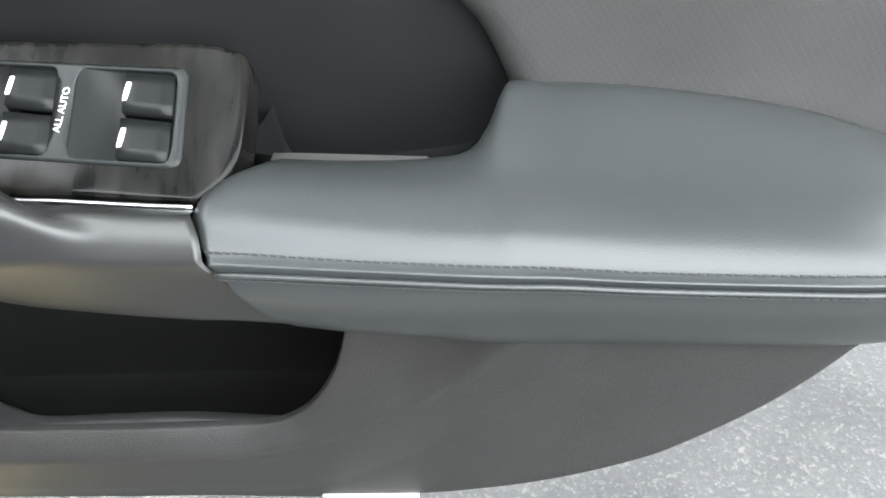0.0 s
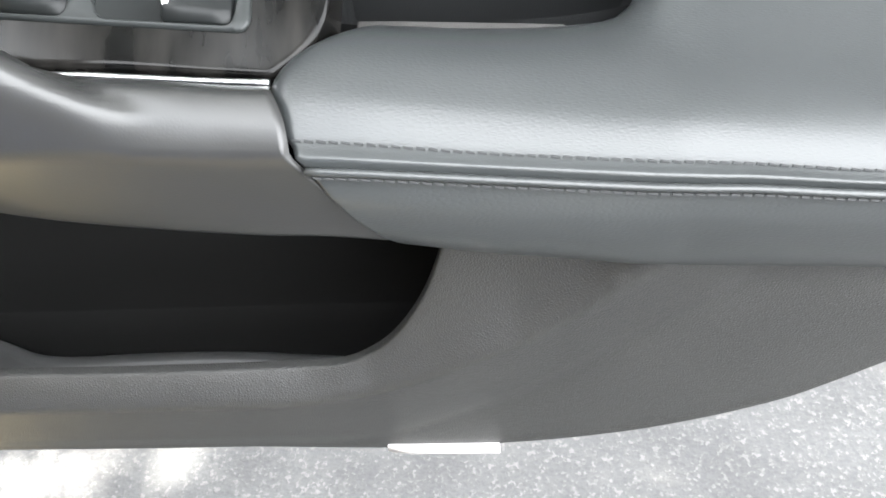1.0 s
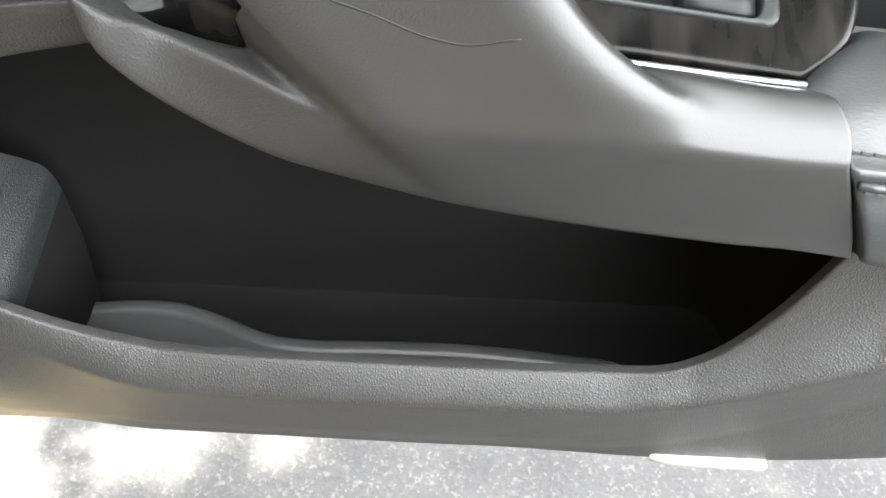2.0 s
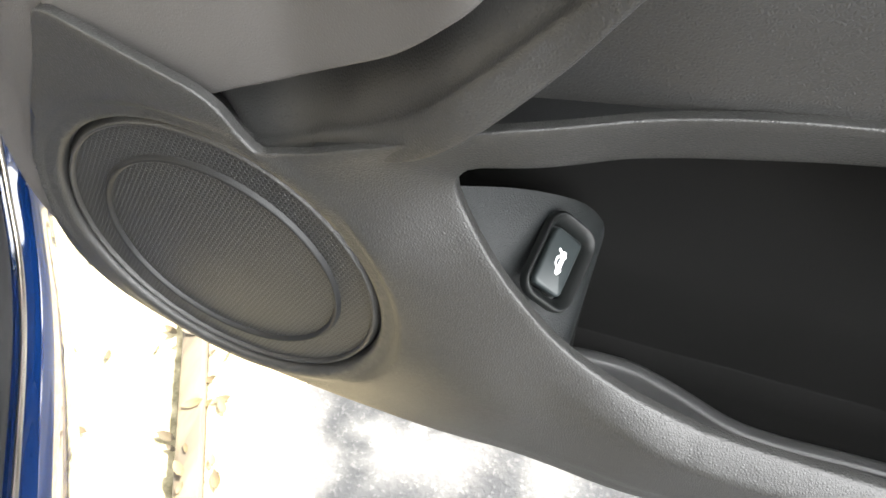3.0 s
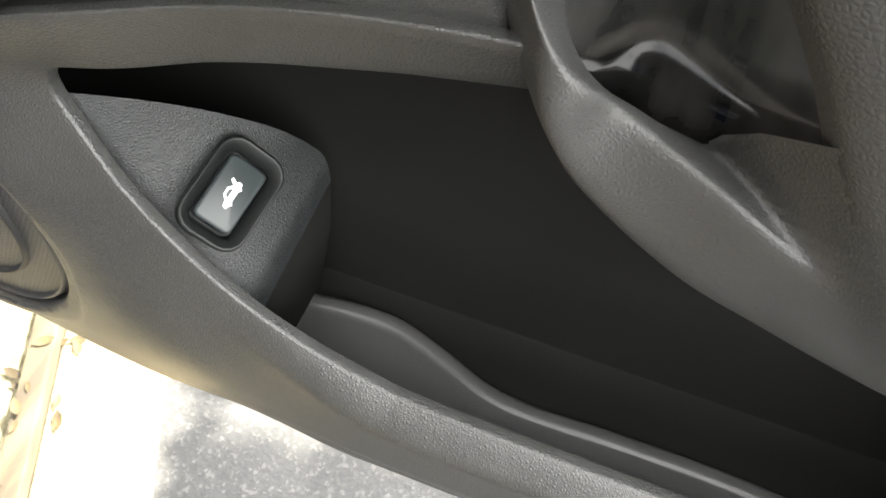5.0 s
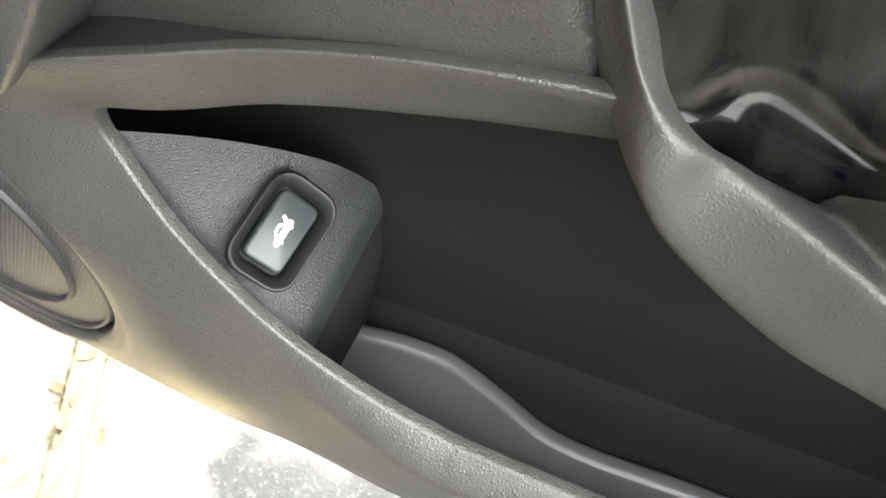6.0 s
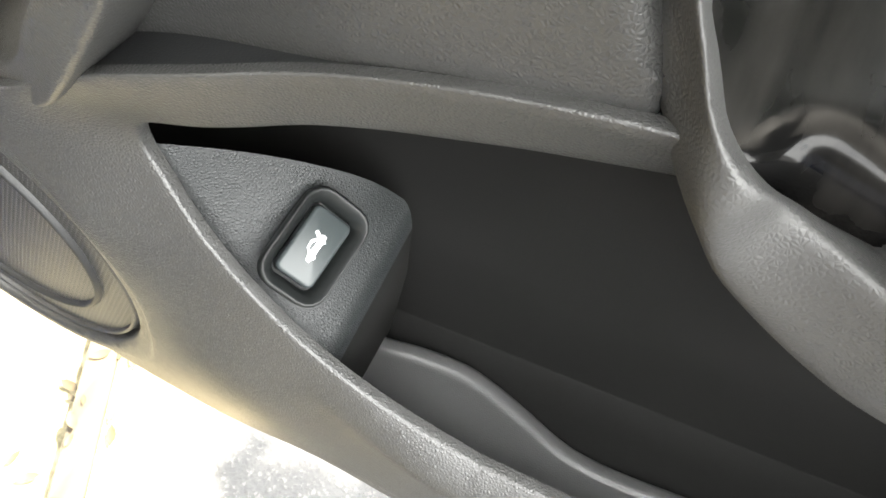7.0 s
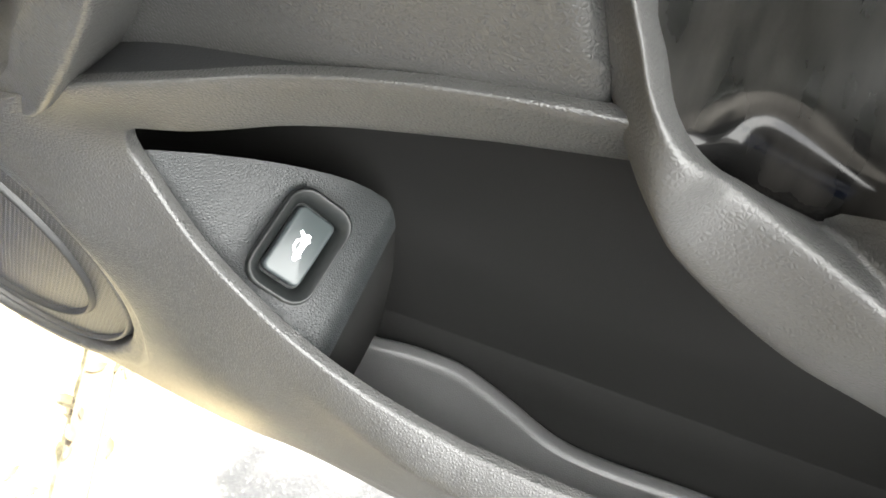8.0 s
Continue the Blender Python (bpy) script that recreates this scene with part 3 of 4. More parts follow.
outer, inner = rounded_rect(0.0310, 0.0465, 0.009), rounded_rect(0.0205, 0.0345, 0.004)
secs = []
for s, h, poly in ((1.0, -0.003, outer), (1.0, 0.0012, outer), (0.965, 0.0024, outer), (0.93, 0.0022, outer), (1.0, -0.003, inner), (0.98, -0.006, inner)):
    secs.append([button_frame(0.0) @ Vector((x * s, y * s, h)) for x, y in poly])
dpart("button_surround", loft(secs, False, True), M_SWITCH, button_panel)
dpart("tailgate_button", slab(rounded_rect(0.0182, 0.0312, 0.003), 0.006, button_frame(-0.0062), 0.0015), M_BUTTON, button_panel, "black push button with a white car symbol")
CAR = [(-0.0042, -0.0012), (-0.0040, 0.0002), (-0.0022, 0.0008), (-0.0010, 0.0024), (0.0012, 0.0026), (0.0026, 0.0010), (0.0036, 0.0030), (0.0044, 0.0026), (0.0036, 0.0006),
       (0.0042, 0.0000), (0.0041, -0.0014), (0.0032, -0.0016), (0.0026, -0.0024), (0.0018, -0.0016), (-0.0016, -0.0016), (-0.0024, -0.0024), (-0.0032, -0.0016)]
icon = slab([(-y * 1.15, x * 1.5) for x, y in CAR], 0.0002, button_frame(0.0001) @ pose(0.0, -0.0005, 0, 0, 0, 0))
dpart("car_symbol", icon, M_WHITE, button_panel, smooth=False)
hole = slab([(-0.0005, -0.0024), (-0.0020, -0.0012), (-0.0020, 0.0014), (-0.0005, 0.0028)], 0.0002, button_frame(0.00016) @ pose(0.0, -0.0005, 0, 0, 0, 0))
dpart("symbol_window", hole, M_BUTTON, button_panel, smooth=False)

# speaker
def disc(r0, r1, y0, y1, n=72, rings=3):
    secs = []
    for k in np.linspace(0, 1, rings):
        r = r0 + (r1 - r0) * k
        secs.append([(SPEAKER[0] + r * math.cos(a), y0 + (y1 - y0) * k - r * (TILT_X * math.cos(a) + TILT_Z * math.sin(a)), SPEAKER[1] + r * math.sin(a)) for a in np.linspace(0, 2 * math.pi, n, endpoint=False)])
    return loft(secs, False, True)


def grille_material():
    m = material("speaker_grille", (0.035, 0.034, 0.033), 0.45)
    n, l = m.node_tree.nodes, m.node_tree.links
    tc = n.new("ShaderNodeTexCoord")
    masks = []
    for shift in ((0, 0, 0), (0.5, 0, 0.5)):
        mp = n.new("ShaderNodeMapping")
        mp.inputs["Scale"].default_value = (1 / 0.0026, 0.0, 1 / 0.0026 * 0.577)
        mp.inputs["Location"].default_value = shift
        l.new(tc.outputs["Object"], mp.inputs["Vector"])
        fr = n.new("ShaderNodeVectorMath")
        fr.operation = "FRACTION"
        l.new(mp.outputs["Vector"], fr.inputs[0])
        sb = n.new("ShaderNodeVectorMath")
        sb.operation = "SUBTRACT"
        sb.inputs[1].default_value = (0.5, 0, 0.5)
        l.new(fr.outputs[0], sb.inputs[0])
        sc = n.new("ShaderNodeVectorMath")
        sc.operation = "MULTIPLY"
        sc.inputs[1].default_value = (1, 0, 1.73)
        l.new(sb.outputs[0], sc.inputs[0])
        ln = n.new("ShaderNodeVectorMath")
        ln.operation = "LENGTH"
        l.new(sc.outputs[0], ln.inputs[0])
        masks.append(ln)
    mi = n.new("ShaderNodeMath")
    mi.operation = "MINIMUM"
    l.new(masks[0].outputs["Value"], mi.inputs[0])
    l.new(masks[1].outputs["Value"], mi.inputs[1])
    st = n.new("ShaderNodeMapRange")
    st.inputs["From Min"].default_value, st.inputs["From Max"].default_value = 0.30, 0.38
    l.new(mi.outputs[0], st.inputs["Value"])
    mx = n.new("ShaderNodeMix")
    mx.data_type = "RGBA"
    mx.inputs["A"].default_value, mx.inputs["B"].default_value = (0.001, 0.001, 0.001, 1), (0.024, 0.024, 0.0235, 1)
    l.new(st.outputs["Result"], mx.inputs["Factor"])
    b = n["Principled BSDF"]
    l.new(mx.outputs["Result"], b.inputs["Base Color"])
    bu = n.new("ShaderNodeBump")
    bu.inputs["Strength"].default_value, bu.inputs["Distance"].default_value = 0.8, 0.0006
    l.new(st.outputs["Result"], bu.inputs["Height"])
    l.new(bu.outputs["Normal"], b.inputs["Normal"])
    return m


M_GRILLE = grille_material()
speaker = dpart("speaker_grille", disc(0.00002, 0.0900, 0.0071, 0.0086, n=96, rings=8), M_GRILLE, label="round black perforated speaker grille")
prof = [(0.0672, 0.0095), (0.0682, 0.0072), (0.0692, 0.0064), (0.0702, 0.0072), (0.0714, 0.0095)]
bm = loft([[(SPEAKER[0] + r * math.cos(a), y - 0.001 - r * (TILT_X * math.cos(a) + TILT_Z * math.sin(a)), SPEAKER[1] + r * math.sin(a)) for a in np.linspace(0, 2 * math.pi, 96, endpoint=False)] for r, y in prof], False, True)
dpart("grille_ring", bm, M_CUP, speaker)
prof = [(0.0893, 0.0160), (0.0897, 0.0128), (0.0906, 0.0118), (0.0918, 0.0126), (0.0930, 0.0160), (0.0970, 0.021)]
bm = loft([[(SPEAKER[0] + r * math.cos(a), y - 0.006 - r * (TILT_X * math.cos(a) + TILT_Z * math.sin(a)), SPEAKER[1] + r * math.sin(a)) for a in np.linspace(0, 2 * math.pi, 96, endpoint=False)] for r, y in prof], False, True)
dpart("grille_rim", bm, M_TRIM, speaker)

# ---- armrest ----
SIDE = [  # x, lower edge y z, belly y z, crease y z, shoulder y z, top edge y z
    (0.284, 0.010, 0.600, 0.004, 0.606, 0.004, 0.620, 0.012, 0.617, 0.022, 0.607),
    (0.305, 0.006, 0.580, 0.002, 0.588, 0.004, 0.613, 0.010, 0.612, 0.018, 0.604),
    (0.331, -0.002, 0.569, -0.008, 0.580, -0.011, 0.611, -0.001, 0.610, 0.010, 0.605),
    (0.360, -0.001, 0.557, -0.011, 0.576, -0.019, 0.602, -0.008, 0.605, 0.009, 0.597),
    (0.400, -0.005, 0.549, -0.017, 0.576, -0.028, 0.604, -0.017, 0.609, 0.006, 0.604),
    (0.450, -0.012, 0.547, -0.0225, 0.576, -0.0340, 0.6070, -0.0265, 0.6166, -0.0169, 0.6231),
    (0.500, -0.020, 0.549, -0.0275, 0.575, -0.0340, 0.6030, -0.0269, 0.6121, -0.0177, 0.6183),
    (0.525, -0.0225, 0.5500, -0.0290, 0.5740, -0.0340, 0.6020, -0.0276, 0.6102, -0.0180, 0.6167),
    (0.560, -0.022, 0.5440, -0.0305, 0.5720, -0.0340, 0.6000, -0.0276, 0.6082, -0.0180, 0.6147),
]


def smooth_profile(pts, n=5, round_by=(0, 0.2, 0.45, 0.26, 0.48, 0.3, 0)):
    """A broken line with its corners rounded, each by its own share of the legs beside it."""
    pts = [np.array(p) for p in pts]
    fine = [pts[0]]
    for i in range(1, len(pts) - 1):
        a, b = pts[i] + (pts[i - 1] - pts[i]) * round_by[i], pts[i] + (pts[i + 1] - pts[i]) * round_by[i]
        fine += [(1 - t) ** 2 * a + 2 * t * (1 - t) * pts[i] + t * t * b for t in np.linspace(0, 1, n)]
    return fine + [pts[-1]]


def joint_x(y, z):
    """Where the leather pad meets the side trim and the switch plate."""
    if z < 0.602 and y < -0.012:
        return 0.5222 + (0.602 - z) / 0.044 * 0.0245
    t = catmull([(-0.036, 0.5222), (-0.030, 0.5219), (-0.0245, 0.5203), (-0.018, 0.5168), (-0.011, 0.5132), (-0.005, 0.5125), (0.001, 0.5152), (0.006, 0.520), (0.012, 0.527), (0.019, 0.533), (0.030, 0.5375), (0.045, 0.538), (0.07, 0.536)], 0.002)
    return float(np.interp(y, t[:, 0], t[:, 1]))



STRUT = [  # lower edge, belly, crease, shoulder, top edge where the side turns up in front of the wood
    [(0.298, -0.001, 0.5905), (0.298, -0.006, 0.5975), (0.302, -0.004, 0.6185), (0.306, 0.0075, 0.6142), (0.309, 0.018, 0.604)],
    [(0.2855, 0.001, 0.6045), (0.287, -0.009, 0.613), (0.292, -0.008, 0.625), (0.297, 0.006, 0.6185), (0.301, 0.0205, 0.604)],
    [(0.2785, 0.004, 0.6125), (0.2815, -0.009, 0.624), (0.283, -0.008, 0.6305), (0.289, 0.007, 0.624), (0.2945, 0.0225, 0.6065)],
    [(0.2700, 0.004, 0.6285), (0.2742, -0.008, 0.639), (0.2765, -0.007, 0.639), (0.2815, 0.009, 0.6315), (0.2865, 0.026, 0.615)],
    [(0.2650, 0.004, 0.6395), (0.2697, -0.007, 0.65), (0.2715, -0.006, 0.65), (0.276, 0.011, 0.6425), (0.2795, 0.029, 0.627)],
    [(0.2610, 0.005, 0.6500), (0.2642, -0.005, 0.663), (0.266, -0.004, 0.663), (0.2695, 0.014, 0.6555), (0.272, 0.034, 0.639)],
    [(0.248, 0.032, 0.728), (0.2487, 0.0144, 0.745), (0.2505, 0.0154, 0.746), (0.254, 0.0342, 0.7435), (0.256, 0.056, 0.735)],
    [(0.245, 0.038, 0.8115), (0.2447, 0.0202, 0.8215), (0.2465, 0.0212, 0.8215), (0.25, 0.0414, 0.8205), (0.252, 0.064, 0.82)],
]
# the camera's place at 8 s; strut points slide along its sight lines
EYE_8S = np.array((0.277, -0.132, 0.733))
STRUT = [[np.array(q) + (EYE_8S - q) * (0, 0.065, 0.065, 0.03, 0)[k] * (0.4 if i == 0 else 1 if i < 6 else 0.5) for k, q in enumerate(row)] for i, row in enumerate(STRUT)]
for i, row in enumerate(STRUT):
    row[1], row[2] = row[1] + (row[0] - row[1]) * 0.25, row[2] + (row[3] - row[2]) * 0.38
    away = (0, 0, 0.35, 1, 1, 1, 0.8, 0.8)[i]      # upper strut's front flank, pushed back along the sight lines into shade
    row[0] = row[0] + (row[0] - EYE_8S) * 0.05 * away
    row[1] = row[1] + (row[0] * 0.5 + row[2] * 0.5 + (0.001, 0.002, 0) - row[1]) * away
LINE = [row for row in STRUT[::-1]] + [[np.array((v[0], v[1 + 2 * k], v[2 + 2 * k])) for k in range(5)] for v in SIDE if 0.32 < v[0] < 0.46]
chord = np.concatenate([[0], np.cumsum([np.linalg.norm(b[2] - a[2]) for a, b in zip(LINE, LINE[1:])])])
TABLE = [np.concatenate([[c]] + row) for c, row in zip(chord, LINE)]


def front_row(c):
    v = along(TABLE, c).reshape(5, 3)
    return list(v)


def side_section(row):
    return smooth_profile([row[0] + (0.004, 0.03, 0.004)] + row + [row[4] + (0.001, 0.012, -0.0065)])


def side_line(x):
    v = along(SIDE, x)
    return side_section([np.array((x, v[2 * k], v[2 * k + 1])) for k in range(5)])


def tilt(y, z):
    """The height map's plane leans half-way back: v runs up it, h stands out of it."""
    return (y + z) / math.sqrt(2), (z - y) / math.sqrt(2)


def soft_max(a, b, k):
    return np.maximum(a, b) + np.maximum(k - np.abs(a - b), 0) ** 2 / (4 * k)


def beyond(x, v, line):
    """Signed distance to a line in (x, v): positive on its left."""
    p = np.stack([x, v], 1)
    best, side = np.full(len(p), 9.0), np.ones(len(p))
    for a, b in zip(line, line[1:]):
        d = b - a
        t = np.clip(((p - a) @ d) / (d @ d), 0, 1)
        r = np.hypot(*(p - a - t[:, None] * d).T)
        near = r < best
        best[near] = r[near]
        side[near] = np.sign(d[0] * (p[:, 1] - a[1]) - d[1] * (p[:, 0] - a[0]))[near]
    return best * side


def leaning(line):
    """A handle edge given in (x, z), laid into the height map's plane."""
    return np.array([(x, tilt(-0.015 + 0.012 * ease(z, 0.67, 0.8), z)[0]) for x, z in line])


H_RIGHT = leaning(catmull([(0.56, 0.6070), (0.50, 0.6072), (0.478, 0.6095), (0.468, 0.6125), (0.4555, 0.6185), (0.4415, 0.6285), (0.4285, 0.6425), (0.413, 0.665), (0.392, 0.705), (0.373, 0.76), (0.365, 0.83)], 0.004))
H_LEFT = leaning(catmull([(0.29, 0.83), (0.294, 0.75), (0.304, 0.695), (0.3175, 0.666), (0.332, 0.646), (0.343, 0.629), (0.352, 0.616), (0.362, 0.604), (0.373, 0.590), (0.388, 0.573), (0.404, 0.558), (0.42, 0.54)], 0.004))
zz = np.arange(0.53, 0.86, 0.002)
face_v, face_h = tilt(np.where(zz < 0.605, -0.010 - 0.0235 * (zz - 0.548) / 0.057, -0.0335 - 0.001 * ease(zz, 0.605, 0.645) + 0.012 * ease(zz, 0.67, 0.8)), zz)


def handle_height(x, v):
    right, left = beyond(x, v, H_RIGHT), beyond(x, v, H_LEFT)
    h = np.interp(v, face_v, face_h) - roll_off(np.maximum(right, 0), 0.0195) - roll_off(np.maximum(left, 0), 0.012)
    return h - 12 * np.maximum(-right, 0) - 5 * np.maximum(-left, 0) - 0.02 * ease(x, 0.452, 0.53) - 0.012 * (1 - ease(v, 0.386, 0.410))


# one skin: the strut in front of the wood, the side below the plate, and the grab handle that grows out of it
rows_c = [c for c in np.arange(0, chord[-1], 0.004) if front_row(c)[2][0] < 0.3285 and front_row(c)[0][0] < 0.3285]
secs = [side_section(front_row(c)) for c in rows_c]
first = len(secs)
secs += [side_line(x) for x in np.arange(0.331, 0.45, 0.0025)]
# towards the joint each line of the skin runs up to the leaning seam, and turns under it
ends = [joint_x(q[1], q[2]) - 0.0004 if q[1] < -0.0075 else 0.5125 for q in side_line(0.518)]
for f in [0.0, *np.arange(0.04, 0.96, 0.04), 0.97, 0.985, 0.993, 1.0, 1.008]:
    s = []
    for j, end in enumerate(ends):
        x = 0.4505 + (end - 0.4505) * f
        gap = max(x - (end - 0.0008), 0)
        s.append(np.array(side_line(x)[j]) + (0, min(gap * 1.5, 0.006), -min(gap * 1.0, 0.003)))
    secs.append(s)
skin = np.array(secs)
v, h = tilt(skin[..., 1], skin[..., 2])
swell = soft_max(h[first:, 1:], handle_height(skin[first:, 1:, 0].ravel(), v[first:, 1:].ravel()).reshape(h[first:, 1:].shape), 0.012 - 0.008 * ease(skin[first:, 1:, 0], 0.42, 0.47)) - h[first:, 1:]
swell = np.concatenate([swell[:, :1], swell], 1)
skin[first:, :, 1] -= swell / math.sqrt(2)
skin[first:, :, 2] += swell / math.sqrt(2)
dpart("armrest_side_trim", loft(skin, False), M_SATIN, label="satin dark grey armrest side rising into the front strut")
# the handle's upper length
secs = []
for v in np.arange(0.425, 0.584, 0.002):
    xl, xr = (float(np.interp(v, line[:, 1], line[:, 0])) for line in (H_LEFT[::-1], H_RIGHT))
    u = np.concatenate([[0, 0.004, 0.012, 0.025, 0.045, 0.07, 0.1, 0.14], np.linspace(0.2, 0.8, 14), [0.84, 0.88, 0.91, 0.935, 0.955, 0.972, 0.985, 0.994, 1]])
    x = xl + (xr - xl) * u
    h = handle_height(x, np.full(len(x), v)) + 0.0001
    row = [(p, (v - q) / math.sqrt(2), (v + q) / math.sqrt(2)) for p, q in zip(x, h)]
    under = [(p[0] + dx, p[1] + 0.007, p[2] - 0.007) for p, dx in ((row[0], 0.001), (row[-1], -0.001))]
    secs.append([under[0]] + row + [under[1]])
bm = loft(secs, False)
handle = dpart("grab_handle", bm, M_SATIN, label="satin grey plastic grab handle")


def handle_y(x, z):
    """Where the handle's face lies at a height."""
    v = np.arange(0.40, 0.56, 0.0005)
    h = handle_height(np.full(len(v), x), v)
    k = np.argmin(np.abs((v + h) / math.sqrt(2) - z) + (v - h > 0))
    return (v[k] - h[k]) / math.sqrt(2)


PAD = [  # x, bottom y z, belly y z, piping y z, stitch y z, shoulder y z, top y z, back edge y z
    (0.512, -0.0235, 0.5585, -0.0325, 0.575, -0.0335, 0.5965, -0.0235, 0.6035, -0.008, 0.6115, 0.012, 0.615, 0.032, 0.6085),
    (0.522, -0.0225, 0.554, -0.033, 0.5735, -0.0335, 0.5962, -0.0255, 0.6027, -0.01, 0.613, 0.012, 0.6175, 0.038, 0.6065),
    (0.54, -0.0205, 0.5485, -0.0335, 0.57, -0.0335, 0.595, -0.026, 0.601, -0.01, 0.6135, 0.014, 0.618, 0.0405, 0.604),
    (0.585, -0.02, 0.5385, -0.0335, 0.561, -0.032, 0.5885, -0.0255, 0.594, -0.01, 0.606, 0.014, 0.612, 0.0395, 0.601),
    (0.625, -0.02, 0.532, -0.0325, 0.556, -0.0315, 0.5835, -0.025, 0.589, -0.01, 0.6, 0.016, 0.607, 0.0395, 0.6012),
    (0.642, -0.0195, 0.528, -0.0315, 0.5535, -0.0313, 0.5815, -0.0247, 0.587, -0.01, 0.598, 0.017, 0.606, 0.043, 0.6035),
    (0.651, -0.019, 0.5265, -0.031, 0.5525, -0.0311, 0.5805, -0.0246, 0.586, -0.01, 0.597, 0.018, 0.606, 0.052, 0.612),
    (0.657, -0.0185, 0.5255, -0.0305, 0.552, -0.031, 0.58, -0.0245, 0.5855, -0.01, 0.597, 0.019, 0.606, 0.063, 0.621),
    (0.662, -0.018, 0.5245, -0.03, 0.5515, -0.031, 0.5795, -0.0243, 0.585, -0.01, 0.5965, 0.02, 0.606, 0.072, 0.6235),
    (0.68, -0.016, 0.521, -0.0295, 0.549, -0.0305, 0.578, -0.024, 0.583, -0.01, 0.594, 0.02, 0.604, 0.076, 0.6195),
    (0.72, -0.014, 0.5165, -0.028, 0.5445, -0.03, 0.573, -0.024, 0.578, -0.009, 0.589, 0.022, 0.598, 0.077, 0.615),
    (0.78, -0.012, 0.51, -0.026, 0.5385, -0.029, 0.567, -0.023, 0.572, -0.008, 0.582, 0.024, 0.59, 0.077, 0.6035),
    (0.825, -0.01, 0.506, -0.0245, 0.535, -0.028, 0.563, -0.022, 0.5685, -0.007, 0.577, 0.026, 0.583, 0.077, 0.591),
    (0.87, -0.006, 0.505, -0.018, 0.531, -0.022, 0.558, -0.017, 0.563, -0.002, 0.569, 0.03, 0.573, 0.077, 0.573),
]


def pad_profile(x, k, t):
    v = along(PAD, x)
    pts = [(v[0] + 0.02, v[1] + 0.004)] + [(v[2 * i], v[2 * i + 1]) for i in range(7)] + [(v[12] + 0.008, v[13] - 0.03)]
    b, c = np.array(pts[k]), np.array(pts[k + 1])
    a = np.array(pts[k - 1]) if k else 2 * b - c
    d = np.array(pts[k + 2]) if k + 2 < len(pts) else 2 * c - b
    return 0.5 * (2 * b + (c - a) * t + (2 * a - 5 * b + 4 * c - d) * t * t + (3 * b - a - 3 * c + d) * t ** 3)


def pad_point(f, k, t, sunk=0.0):
    """A point of the pad's skin: f from its nose (0) to its rear end (1), k the span of the profile, t along it."""
    y0, z0 = pad_profile(0.522, k, t)
    start = joint_x(y0, z0)
    y1, z1 = pad_profile(start, k, t)
    start = joint_x(y1, z1)
    x = start + (0.872 - start) * f
    q = pad_profile(max(x, 0.512), k, t)
    tang = (pad_profile(max(x, 0.512), k, min(t + 0.05, 1)) - pad_profile(max(x, 0.512), k, t - 0.05))
    inward = np.array((tang[1], -tang[0])) / max(np.hypot(*tang), 1e-6)
    top = float(ease(q[0], -0.024, -0.008))
    fall = roll_off(x - start, 0.003 + 0.009 * top) * (0.75 - 0.3 * top) + sunk
    return (x, q[0] + inward[0] * fall, q[1] + inward[1] * fall)


secs = []
for f in [0, 0.0006, 0.0015, 0.003, 0.005, 0.008, 0.012, 0.017, 0.023, 0.03, 0.038, *np.arange(0.048, 0.34, 0.016), *np.arange(0.345, 0.46, 0.0055), *np.arange(0.47, 1.001, 0.0177)]:
    s = []
    for k in range(8):
        for t in np.arange(6) / 6:
            valley = 0.0013 if k == 2 and t > 0.6 or k == 3 and t < 0.2 else 0.0
            s.append(pad_point(f, k, t, valley))      # the sewn valley beside the piping
    secs.append(s)
secs.insert(0, [(p[0] + 0.001, p[1] + 0.006, p[2] - 0.004) for p in secs[0]])
armrest_pad = dpart("armrest_pad", loft(secs, False), M_LEATHER, label="grey stitched leather armrest pad")
pip = tube([np.add(pad_point(f, 3, 0.0), (0, -0.0006, -0.0004)) for f in np.arange(0.004, 0.998, 0.016)], 0.0016, 8)
dpart("piping", pip, M_LEATHER, armrest_pad)
for k, t in ((4, 0.0), (2, 0.84)):
    bm = bmesh.new()
    for f in np.arange(0.006, 0.99, 0.0118):
        a, b = Vector(pad_point(f, k, t)), Vector(pad_point(f + 0.0085, k, t))
        off = Vector((0, -0.0004, 0.0002))
        up = Vector((0, 0.35, 0.9)) * 0.00038
        out = Vector((0, -0.0005, 0.0002))
        q = [bm.verts.new(p) for p in (a + off - up * 0.6, b + off - up * 1.6, b + off + up * 0.6, a + off + up * 1.6)]
        w = [bm.verts.new(v.co + out) for v in q]
        bm.faces.new(w)
        for j in range(4):
            bm.faces.new((q[j], q[(j + 1) % 4], w[(j + 1) % 4], w[j]))
    tagged(dpart("stitching", bm, M_THREAD, armrest_pad, smooth=False), kind="stuff")

# pull cup behind the pad
secs = []
cup_loop = catmull([(0.525, 0.055), (0.524, 0.085), (0.535, 0.108), (0.60, 0.110), (0.645, 0.106), (0.664, 0.09), (0.658, 0.065), (0.635, 0.052), (0.58, 0.048)], 0.006, True)
cc = cup_loop.mean(0)
for s, z in ((1.0, 0.600), (1.0, 0.575), (0.97, 0.566), (0.9, 0.561), (0.5, 0.560), (0.02, 0.560)):
    secs.append([(*(cc + (p - cc) * s), z) for p in cup_loop])
dpart("pull_cup", loft(secs, False, True), M_CUP, label="dark plastic pull cup")

dpart("cup_edge", slab([(0.5375, 0.036), (0.5375, 0.0500), (0.555, 0.0485), (0.62, 0.0400), (0.62, 0.033)], 0.004, pose(0, 0.0, 0.5985), 0.001), M_FABRIC, smooth=False)

